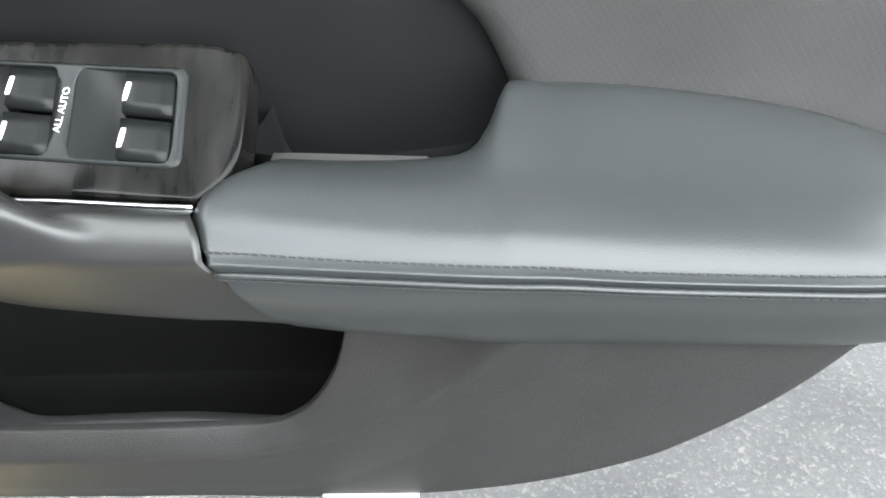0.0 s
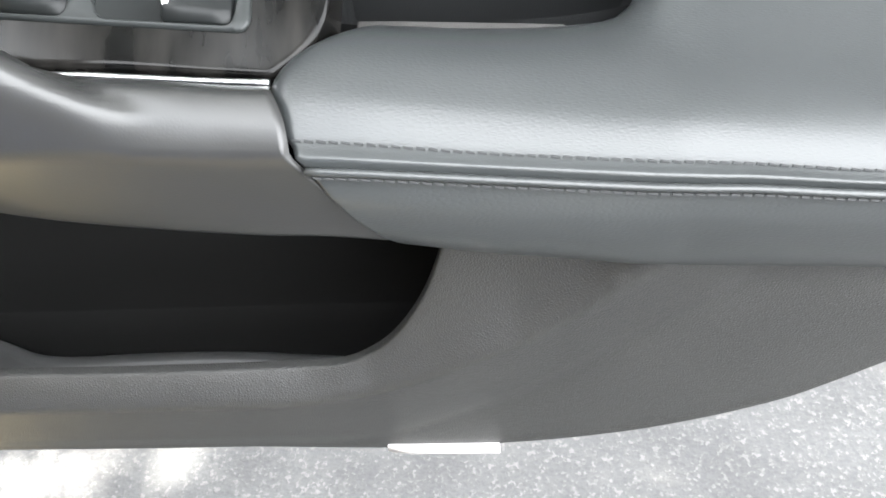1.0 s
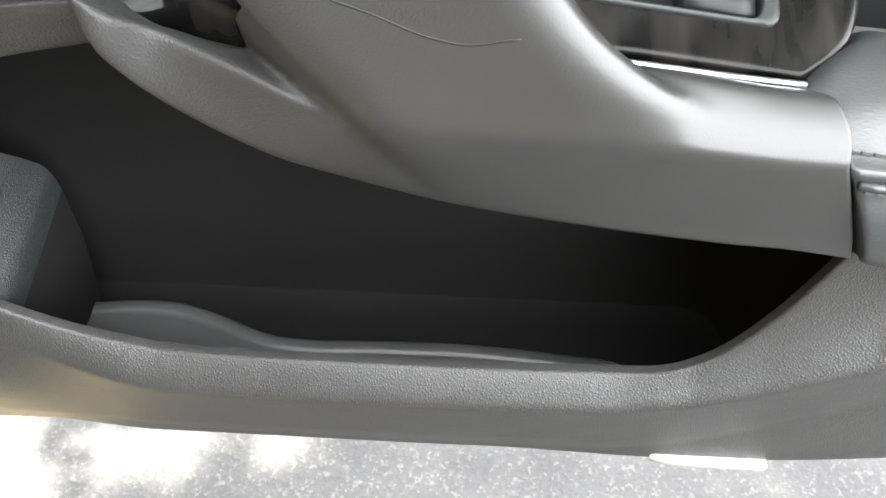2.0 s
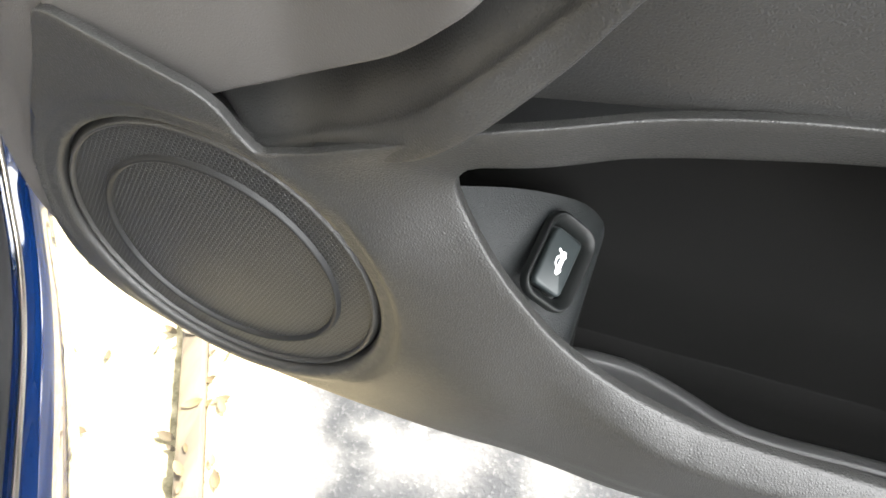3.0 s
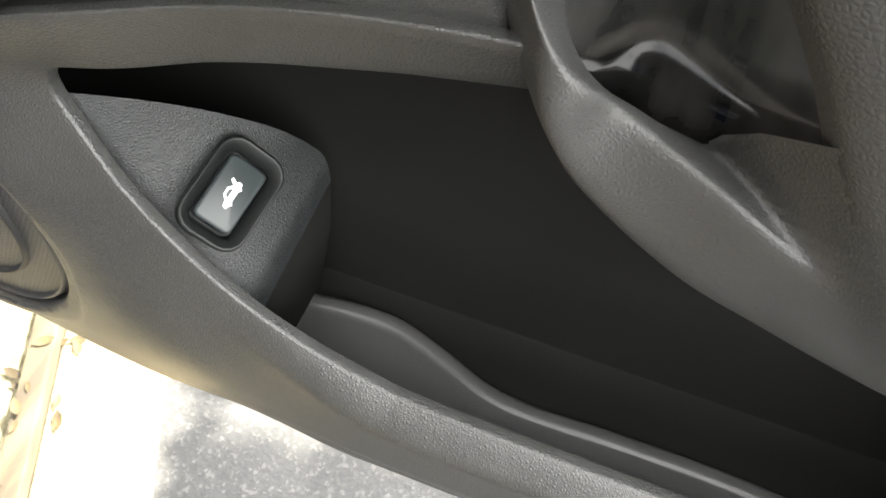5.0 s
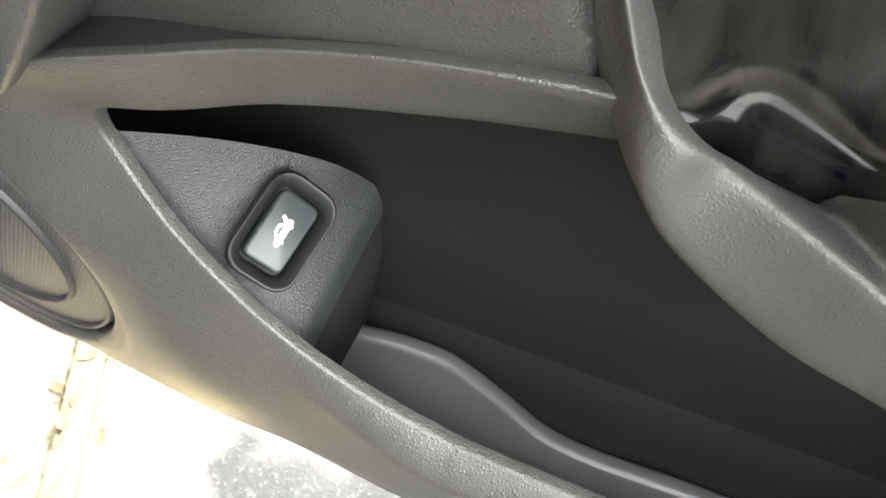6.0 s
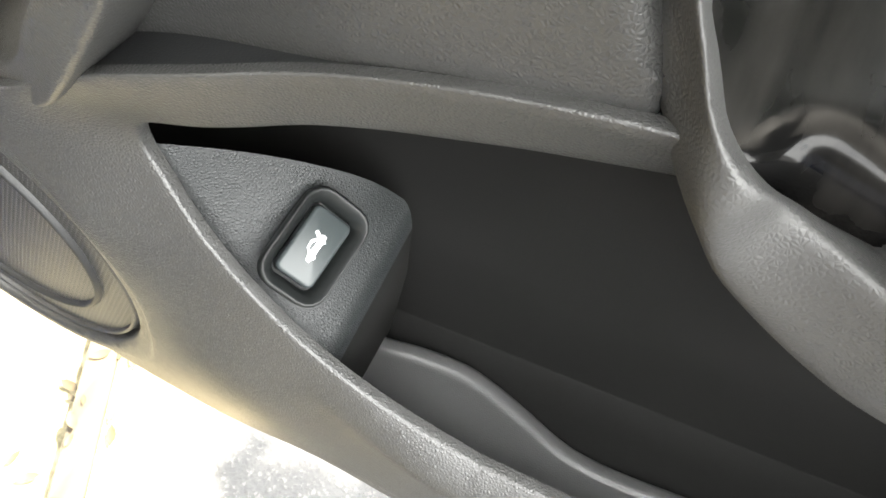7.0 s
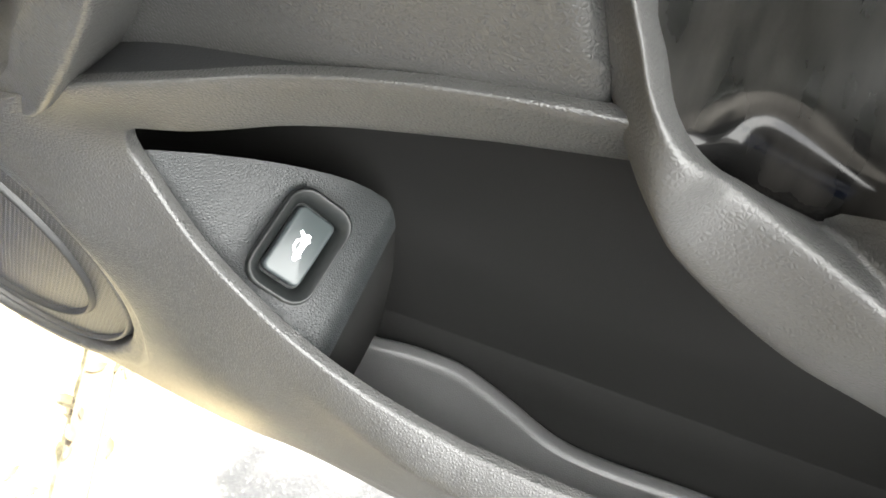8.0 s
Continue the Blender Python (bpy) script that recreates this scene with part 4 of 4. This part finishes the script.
# ---- wood plate, chrome strip, window switches ----
def plate_z(x, y):
    return 0.6125 + 0.60 * y


P_FRONT = catmull([(0.5135, -0.001), (0.49, 0.001), (0.448, 0.0045), (0.40, 0.006), (0.36, 0.0045), (0.335, 0.0055), (0.312, 0.0090), (0.301, 0.0105), (0.2945, 0.0090), (0.2865, 0.0095), (0.2795, 0.0165), (0.272, 0.026), (0.262, 0.044), (0.254, 0.074)], 0.003)
P_BACK = catmull([(0.532, 0.066), (0.512, 0.072), (0.478, 0.0745), (0.40, 0.081), (0.32, 0.088), (0.290, 0.092), (0.262, 0.096)], 0.003)
P_END = catmull([(0.5135, -0.001), (0.5265, 0.008), (0.5330, 0.020), (0.5350, 0.038), (0.5345, 0.056), (0.532, 0.066)], 0.002)


def at_share(line, k):
    """The point at a share k of a line's points."""
    q = k * (len(line) - 1)
    return np.array([np.interp(q, np.arange(len(line)), line[:, i]) for i in (0, 1)])


def plate_skin(drop):
    """The plate between its front and back edges; the front edge rolls over broadly before the handle, the end narrowly."""
    secs = []
    for s in np.concatenate([[0], np.linspace(0.0012, 0.03, 12), np.linspace(0.036, 0.55, 90), np.linspace(0.56, 1, 50)]):
        f, b = at_share(P_FRONT, s), at_share(P_BACK, s)
        row = []
        for w in np.concatenate([[0, 0.003, 0.008, 0.015, 0.025, 0.04, 0.06, 0.085, 0.115, 0.15, 0.2], np.linspace(0.225, 0.94, 30), [0.965, 0.985, 1.0]]):
            p = f * (1 - w) + b * w
            p = p + (at_share(P_END, w) - P_FRONT[0] * (1 - w) - P_BACK[0] * w) * (1 - ease(s, 0, 0.22))
            r = 0.0022 + (0.0110 + 0.0045 * (1 - ease(p[0], 0.30, 0.33))) * (1 - ease(p[0], 0.37, 0.43)) * ease(p[0], 0.286, 0.302)
            n = np.linalg.norm(b - f)
            k = max(1 - w * n / r, 0)
            h = -0.85 * r * (1 - math.sqrt(max(1 - 0.98 * k * k, 0)))
            h -= roll_off((1 - w) * n, 0.003) + 0.8 * roll_off(s * 0.28, 0.0035)
            row.append((p[0], p[1] - 0.51 * h, plate_z(*p) + 0.86 * h))
        row = [(row[0][0], row[0][1] + drop * 0.3, row[0][2] - drop)] + row + [(row[-1][0], row[-1][1] + drop * 0.3, row[-1][2] - drop)]
        secs.append(row)
    secs.insert(0, [(x, y, z - drop) for x, y, z in secs[0]])
    bm = loft(secs, False)
    under = [f for f in bm.faces if all(0.3825 < v.co.x < 0.5040 and 0.0192 < v.co.y + 0.10 * (v.co.x - 0.45) < 0.0632 for v in f.verts)]
    bmesh.ops.delete(bm, geom=under, context="FACES")
    return bm


def on_plate(x, y, lift=0.0):
    """A frame on the sloping plate: local x along the door, y up the slope, z out of it."""
    ang = math.atan(0.60)
    m = pose(x, y, plate_z(x, y), math.degrees(ang), 0, 0)
    return m @ pose(0, 0, lift)


plate = dpart("switch_plate", plate_skin(0.016), M_WOOD, label="dark wood veneer switch plate")
strip = [(x, y - 0.0032, plate_z(x, y) - 0.0014) for x, y in catmull([(0.420, 0.0062), (0.432, 0.0054), (0.448, 0.0045), (0.49, 0.001), (0.513, -0.0005)], 0.005)]
dpart("chrome_strip", tube(strip, 0.0013, 8), M_CHROME, plate, "thin bright chrome strip")


def skew(x, y):
    """The switch unit sits slightly turned on its plate."""
    return x, y - 0.10 * (x - 0.45)


def quad(x0, x1, y0, y1, r=0.003):
    return np.array([skew((x0 + x1) / 2 + p, (y0 + y1) / 2 + q) for p, q in rounded_rect(x1 - x0, y1 - y0, r, 4)])


bm = sheet(quad(0.381, 0.5055, 0.0185, 0.0645, 0.005), lambda x, z: -0.0016 + 0 * x, [quad(0.386, 0.4370, 0.0205, 0.0620, 0.004), quad(0.4478, 0.4995, 0.0205, 0.0620, 0.004)], 0.006, 0.0012, 0.0010, 0.006, 0.008)
for v in bm.verts:
    x, y, h = v.co.x, v.co.z, -v.co.y
    v.co = (x, y - 0.51 * h, plate_z(x, y) + 0.86 * h)
bezel = dpart("window_switch_unit", bm, M_BEZEL, label="window switch unit with four lit switches")


def at(x, y, h):
    x, y = skew(x, y)
    return Vector((x, y - 0.51 * h, plate_z(x, y) + 0.86 * h))


for x0 in (0.386, 0.4478):
    # the shared finger hollow, deepest beside the rockers
    secs = []
    for u in np.linspace(0, 1, 9):
        hollow = -0.0085 * math.sin(min(u * 1.25, 1) * math.pi / 2) ** 1.5
        secs.append([at(x0 + 0.0275 * u, 0.0200 + 0.0425 * v, 0.001 + hollow * (0.25 + 0.75 * math.sin(math.pi * min(max(v * 0.9 + 0.12, 0), 1)) ** 0.6)) for v in np.linspace(0, 1, 9)])
    dpart("finger_hollow", loft(secs, False), M_SWITCH, bezel)
    for y0, y1 in ((0.0210, 0.0400), (0.0420, 0.0615)):
        secs = []
        for u, lift in ((0.0, -0.009), (0.0, -0.001), (0.02, 0.0013), (0.06, 0.0022), (0.3, 0.0018), (0.7, 0.0008), (0.96, 0.0), (1.0, -0.003)):
            xx = x0 + 0.0245 + 0.0265 * u
            secs.append([at(xx, y0 + (y1 - y0) * v, lift - 0.0035 * (v in (0.0, 1.0))) for v in (0.0, 0.04, 0.3, 0.7, 0.96, 1.0)])
        dpart("window_switch", loft(secs, False), M_SWITCH, bezel)
        yc = (y0 + y1) / 2
        q = [at(x0 + 0.0272 + dx + dy * 0.18, yc + dy, 0.0025) for dx, dy in ((-0.0011, -0.0042), (0.0011, -0.0042), (0.0013, 0), (0.0011, 0.0042), (-0.0011, 0.0042), (-0.0013, 0))]
        bm = bmesh.new()
        lo = [bm.verts.new(p - Vector((0, 0, 0.0012))) for p in q]
        hi = [bm.verts.new(p) for p in q]
        bm.faces.new(hi)
        for k in range(6):
            bm.faces.new((lo[k], lo[(k + 1) % 6], hi[(k + 1) % 6], hi[k]))
        bmesh.ops.recalc_face_normals(bm, faces=bm.faces)
        dpart("indicator", bm, M_WHITE, bezel, "white indicator mark", smooth=False)
txt = bpy.data.curves.new("lettering", "FONT")
txt.body, txt.size, txt.align_x, txt.align_y, txt.extrude = "ALL AUTO", 0.0052, "CENTER", "CENTER", 0.0001
tob = new("lettering_curve", txt)
bpy.context.view_layer.update()
tme = bpy.data.meshes.new_from_object(tob.evaluated_get(bpy.context.evaluated_depsgraph_get()))
bpy.data.objects.remove(tob)
bm = bmesh.new()
bm.from_mesh(tme)
bm.transform(on_plate(0.4425, 0.0425, 0.0019) @ pose(0, 0, 0, 0, 0, 84))
dpart("lettering", bm, M_WHITE, bezel, "white lettering ALL AUTO", smooth=False)

seam = catmull([(0.350, 0.660), (0.363, 0.653), (0.377, 0.648), (0.39, 0.6425), (0.402, 0.640), (0.411, 0.6415), (0.4165, 0.6425)], 0.003)
path = [(p[0], handle_y(p[0], p[1]) + 0.0001, p[1]) for p in seam]
dpart("handle_seam", tube(path, 0.0004, 6), M_CUP, handle)
# courtesy lamp on the bottom edge, blue outer skin
dpart("courtesy_lamp", slab([(0.5235, -0.0105), (0.538, -0.013), (0.591, -0.013), (0.591, 0.02), (0.5235, 0.02)], 0.0065, pose(0, 0.001, 0.3492), 0.002), M_LENS, label="white courtesy lamp lens")
# black sheet added behind the trim so its gaps look shaded
bm = sheet([(-0.135, 0.385), (0.0, 0.362), (0.2, 0.362), (0.60, 0.362), (0.75, 0.41), (0.84, 0.52), (0.86, 0.86), (-0.135, 0.86)], lambda x, z: 0.116 + 0 * x, [], 0.04, 0.004, 0.004, 0.02)
dpart("gap_backing_sheet", bm, M_RUBBER, label="black sheet behind the door trim, filling its gaps with dark")
skin = []
for z, y in ((0.36, 0.125), (0.40, 0.16), (0.55, 0.19), (0.75, 0.20), (0.95, 0.185), (0.95, 0.17), (0.37, 0.14)):
    skin.append([(-0.15, y, z), (0.2, y + 0.004, z), (0.5, y + 0.004, z), (0.88, y, z)])
dpart("outer_skin", loft(skin, False), M_BLUE, label="glossy blue outer door skin")

# ---- car body beside the hinge ----
SD = Vector((0.563, -0.826, 0))           # along the sill, towards the car's back
SN = Vector((0.826, 0.563, 0))            # outwards from the car
O = Vector((-0.203, 0.012, 0.36))         # on the seal's line at the sill's front


def bpart(name, bm, mat, label="", parent=None):
    parent = parent or car
    ob = part(name, bm, mat, parent, label)
    bpy.context.view_layer.update()
    ob.matrix_parent_inverse = parent.matrix_world.inverted()
    return ob


def sill_path(off, h0):
    """A line along the sill that turns up into the pillar."""
    wide = 0.055 * (1 - ease(off, -0.09, -0.01))      # the inner sill sweeps up in a longer curve
    out = [O + SD * s + SN * off + Vector((0, 0, h0)) for s in (0.9, 0.6, 0.4, 0.25, 0.17, 0.07 + wide)]
    for a, lean in ((0.5, 0.0), (0.95, 0.002), (1.35, 0.008)):
        out.append(O + SD * (0.06 + wide - (0.11 + wide) * math.sin(a)) + SN * (off + lean) + Vector((0, 0, h0 + 0.11 * (1 - math.cos(a)))))
    for s in (0.1, 0.2, 0.5):
        out.append(O + SD * (-0.052 - 0.02 * s) + SN * (off + 0.012 + 0.22 * s) + Vector((0, 0, h0 + 0.10 + s)))
    return [Vector(q) for q in catmull(out, 0.012)]


cols = []
for off, h in ((-0.30, -0.02), (-0.20, 0.0), (-0.10, 0.004), (-0.03, 0.003), (-0.004, 0.000), (0.002, -0.010), (0.010, -0.013), (0.024, -0.014), (0.030, -0.020), (0.032, -0.034), (0.030, -0.06), (0.024, -0.11), (0.010, -0.16), (-0.03, -0.19)):
    line = np.array(sill_path(off, h))
    run = np.concatenate([[0], np.cumsum(np.linalg.norm(np.diff(line, axis=0), axis=1))])
    cols.append([[np.interp(q, run, line[:, k]) for k in range(3)] for q in np.linspace(0, run[-1], 150)])
bpart("sill_panel", loft(cols, False), M_BLUE, "glossy blue painted sill and pillar")
bpart("door_seal", tube(sill_path(0.0105, 0.001), 0.0068, 10), M_RUBBER, "black rubber door seal")
bpart("pinch_weld", tube(sill_path(0.0205, -0.008), 0.0022, 8), M_STEEL)
# black band, sized to cover the hinge pillar's edge in the camera's view
pillar = [p for p in sill_path(0.030, -0.004) if p.z > 0.425]
bpart("pillar_band", tube(pillar, [0.006 + 0.020 * float(ease(k, 0, 7)) for k in range(len(pillar))], 12, 0.6), M_RUBBER, "black band along the hinge pillar")
ang = math.atan2(SD.y, SD.x)
plate_m = Matrix.Translation(O + SD * 0.30 + SN * -0.061 + Vector((0, 0, 0.005))) @ Matrix.Rotation(ang, 4, "Z")
scuff = bpart("scuff_plate", slab(rounded_rect(0.50, 0.11, 0.022), 0.006, plate_m, 0.003), M_SCUFF, "black ribbed plastic scuff plate")
for i in range(7):
    bpart("rib", slab(rounded_rect(0.455, 0.0095, 0.0045), 0.0035, plate_m @ pose(0, -0.042 + i * 0.014, 0.0055), 0.0015), M_SCUFF, parent=scuff)

# unseen car boxes that block and tint light; the front wheel on the road
def body_box(name, s0, s1, n0, n1, z0, z1, mat, label):
    c = [O + SD * a + SN * b for a, b in ((s0, n0), (s1, n0), (s1, n1), (s0, n1))]
    bm = slab([(p.x, p.y) for p in c], z1 - z0, pose(0, 0, z0), 0.02)
    return bpart(name, bm, mat, label)


# beige guessed for the cabin box, to tint reflections in the door trim
M_CABIN_BOX = material("cabin_box_beige", (0.22, 0.19, 0.13), 0.6, mottle=0.2, grain=0.3, grain_scale=500)
M_GLASS = material("dark_glass", (0.004, 0.005, 0.005), 0.03, mottle=0.02)
body_box("cabin", -0.05, 0.95, -1.3, -0.36, 0.34, 1.10, M_CABIN_BOX, "unseen beige box for the cabin, added for its reflections")
body_box("rear_door", 0.95, 2.3, -0.8, 0.015, 0.24, 0.96, M_BLUE, "unseen blue box for the rear door, added to block light")
body_box("rear_window", 0.95, 2.1, -0.8, -0.06, 0.96, 1.40, M_GLASS, "unseen dark box for the rear glass, added to block light")
body_box("roof", 0.0, 2.2, -1.4, -0.14, 1.40, 1.47, M_BLUE, "unseen blue slab for the roof, added to block light")
body_box("windscreen", -0.50, 0.0, -1.3, -0.45, 0.84, 1.40, M_GLASS, "unseen dark box for windscreen and pillar, added to block light")
body_box("front_wing", -1.25, -0.44, -1.5, -0.05, 0.55, 0.84, M_BLUE, "unseen blue box for wing and bonnet, added to block light")
wheel_at = O - SD * 0.62 + SN * -0.14
wheel_m = Matrix.Translation((wheel_at.x, wheel_at.y, 0.34)) @ Matrix.Rotation(ang, 4, "Z") @ pose(0, 0, 0, 90, 0, 0)
tyre = [[wheel_m @ Vector((r * math.cos(a), r * math.sin(a), h)) for a in np.linspace(0, 2 * math.pi, 40, endpoint=False)] for r, h in ((0.22, -0.1), (0.31, -0.11), (0.34, -0.08), (0.34, 0.08), (0.31, 0.11), (0.22, 0.1))]
wheel = bpart("wheel", loft(tyre, True, True), M_RUBBER, "black rubber tyre")
rim = [[wheel_m @ Vector((r * math.cos(a), r * math.sin(a), h)) for a in np.linspace(0, 2 * math.pi, 40, endpoint=False)] for r, h in ((0.22, -0.104), (0.2, -0.112), (0.06, -0.104), (0.01, -0.104))]
bpart("wheel_rim", loft(rim, True, True), M_STEEL, parent=wheel)

# ---- ground ----
def flat(name, poly, z, thick, mat, label, n=1, **tags):
    ob = part(name, slab(poly, thick, pose(0, 0, z - thick), 0.003), mat, None, "", False)
    return tagged(ob, label, **tags)


bm = bmesh.new()
bmesh.ops.create_grid(bm, x_segments=8, y_segments=8, size=400)
tagged(part("ground", bm, M_ASPHALT), "rough grey asphalt with pale stone chips", "ground", kind="structure")
KD = Vector((-0.447, 0.894))
K0, G0 = Vector((-0.167, 0.111)), Vector((-0.040, 0.112))
flat("pavement", [K0 - KD * 8, G0 - KD * 8, G0 + KD * 8, K0 + KD * 8], 0.006, 0.02, M_CONCRETE, "pale worn concrete gutter beside the asphalt", category="pavement", kind="structure")
kw = Vector((-0.894, -0.447)) * 0.028
edging = empty("timber_edging", (K0.x, K0.y, 0.0), label="weathered brown timber edging boards along the pavement", category="edging")
bpy.context.view_layer.update()
for k, a in enumerate(np.arange(-8.0, 7.9, 1.6)):
    ends_at = [K0 + KD * (a + 0.25 + q) for q in (0.002, 1.597)]
    wob = kw * (0.02 * ((k * 7) % 3 - 1))
    board = part("board", slab([ends_at[0] + wob, ends_at[1] + wob, ends_at[1] + kw * 0.97 + wob, ends_at[0] + kw * 0.97 + wob], 0.03, pose(0, 0, -0.005 + 0.001 * (k % 2)), 0.004), M_TIMBER, edging)
    board.matrix_parent_inverse = edging.matrix_world.inverted()
flat("soil_bed", [K0 - KD * 8 + kw, K0 + KD * 8 + kw, K0 + KD * 8 + kw * 200, K0 - KD * 8 + kw * 200], 0.008, 0.02, M_SOIL, "dry soil with leaf litter", category="soil", kind="structure")

# ---- tree out of view, added to shade the asphalt and darken reflections ----
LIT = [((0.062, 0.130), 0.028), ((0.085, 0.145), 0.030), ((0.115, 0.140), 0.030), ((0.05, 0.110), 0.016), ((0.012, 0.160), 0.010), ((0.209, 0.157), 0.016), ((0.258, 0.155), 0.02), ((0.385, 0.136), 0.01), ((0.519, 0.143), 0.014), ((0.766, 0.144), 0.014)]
tree = empty("tree", (2.6, 6.0, 0.0), label="leafy broad tree out of view, added to shade the road", category="tree")
rnd = random.Random(4)
verts, faces = [], []


def add_leaf(p, s):
    m = Matrix.Translation(p) @ Euler((rnd.uniform(-1, 1), rnd.uniform(-1, 1), rnd.uniform(0, 6.3))).to_matrix().to_4x4()
    k = len(verts)
    verts.extend(m @ Vector(c) for c in ((-s, 0, 0), (0, -s * 0.5, 0.004), (s, 0, 0), (0, s * 0.5, 0.004)))
    faces.append((k, k + 1, k + 2, k + 3))


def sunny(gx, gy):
    """Spots of the ground kept sunlit: no leaf is placed on their line to the sun."""
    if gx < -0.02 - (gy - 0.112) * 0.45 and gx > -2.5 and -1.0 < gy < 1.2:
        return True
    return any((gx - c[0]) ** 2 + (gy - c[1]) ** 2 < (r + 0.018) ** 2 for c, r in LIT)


# leaves strewn along the sun's rays so only the LIT spots stay bright
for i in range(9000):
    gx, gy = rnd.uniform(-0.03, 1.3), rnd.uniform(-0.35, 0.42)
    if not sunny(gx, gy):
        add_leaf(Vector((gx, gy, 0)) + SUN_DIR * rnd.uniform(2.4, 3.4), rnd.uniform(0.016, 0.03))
# wider crown: clumps overhead, added to dim the sky reflected in the trim
for i in range(760):
    a, q = rnd.uniform(0, 6.283), math.sqrt(rnd.random())
    c = Vector((1.2 + 4.2 * q * math.cos(a), 2.6 + 4.2 * q * math.sin(a), 4.3 + rnd.uniform(-0.9, 1.3) * math.sqrt(1 - 0.9 * q * q)))
    for j in range(50):
        p = c + Vector((rnd.gauss(0, 0.17), rnd.gauss(0, 0.17), rnd.gauss(0, 0.11)))
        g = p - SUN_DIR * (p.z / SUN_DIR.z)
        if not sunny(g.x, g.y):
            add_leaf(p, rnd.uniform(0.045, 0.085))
bm = bmesh.new()
bv = [bm.verts.new(v) for v in verts]
for q in faces:
    bm.faces.new([bv[i] for i in q])
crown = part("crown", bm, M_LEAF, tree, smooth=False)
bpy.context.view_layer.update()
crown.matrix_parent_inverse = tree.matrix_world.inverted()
mid = Vector((0.6, 0.1, 0)) + SUN_DIR * 4.4
for nm, pts, rad in (("trunk", [(2.6, 6.0, 0), (2.5, 5.7, 1.2), (2.1, 5.0, 2.4), (1.4, 4.0, 3.2)], [0.16, 0.14, 0.11, 0.07]), ("limb", [(1.4, 4.0, 3.2), (0.9, 3.4, 3.5), tuple(mid)], [0.07, 0.04, 0.015])):
    ob = part(nm, tube(pts, rad, 10), M_BARK, tree)
    ob.matrix_parent_inverse = tree.matrix_world.inverted()

# fallen leaves on the soil and along the edging
rnd = random.Random(9)
bm = bmesh.new()
for i in range(90):
    along_k, off = rnd.uniform(-0.35, 0.6), rnd.choice((rnd.uniform(0.03, 0.25), rnd.uniform(-0.03, 0.04)))
    p = K0 + KD * along_k + Vector((-0.894, -0.447)) * off
    L = rnd.uniform(0.005, 0.013)
    m = pose(p.x, p.y, 0.0125 if off > 0.03 else 0.0275 if off > 0 else 0.0095, rnd.uniform(-12, 12), rnd.uniform(-12, 12), rnd.uniform(0, 360))
    rows = []
    for u in np.linspace(-1, 1, 5):
        w = 0.42 * L * (1 - u * u) ** 0.7
        rows.append([bm.verts.new(m @ Vector((u * L, v * w, 0.18 * L * u * u + 0.2 * abs(v) * w))) for v in (-1, 0, 1)])
    for a, b in zip(rows, rows[1:]):
        for j in range(2):
            bm.faces.new((a[j], a[j + 1], b[j + 1], b[j]))
tagged(part("fallen_leaves", bm, M_DRY), "dry brown leaves scattered on the soil and edging", "leaves", kind="stuff")
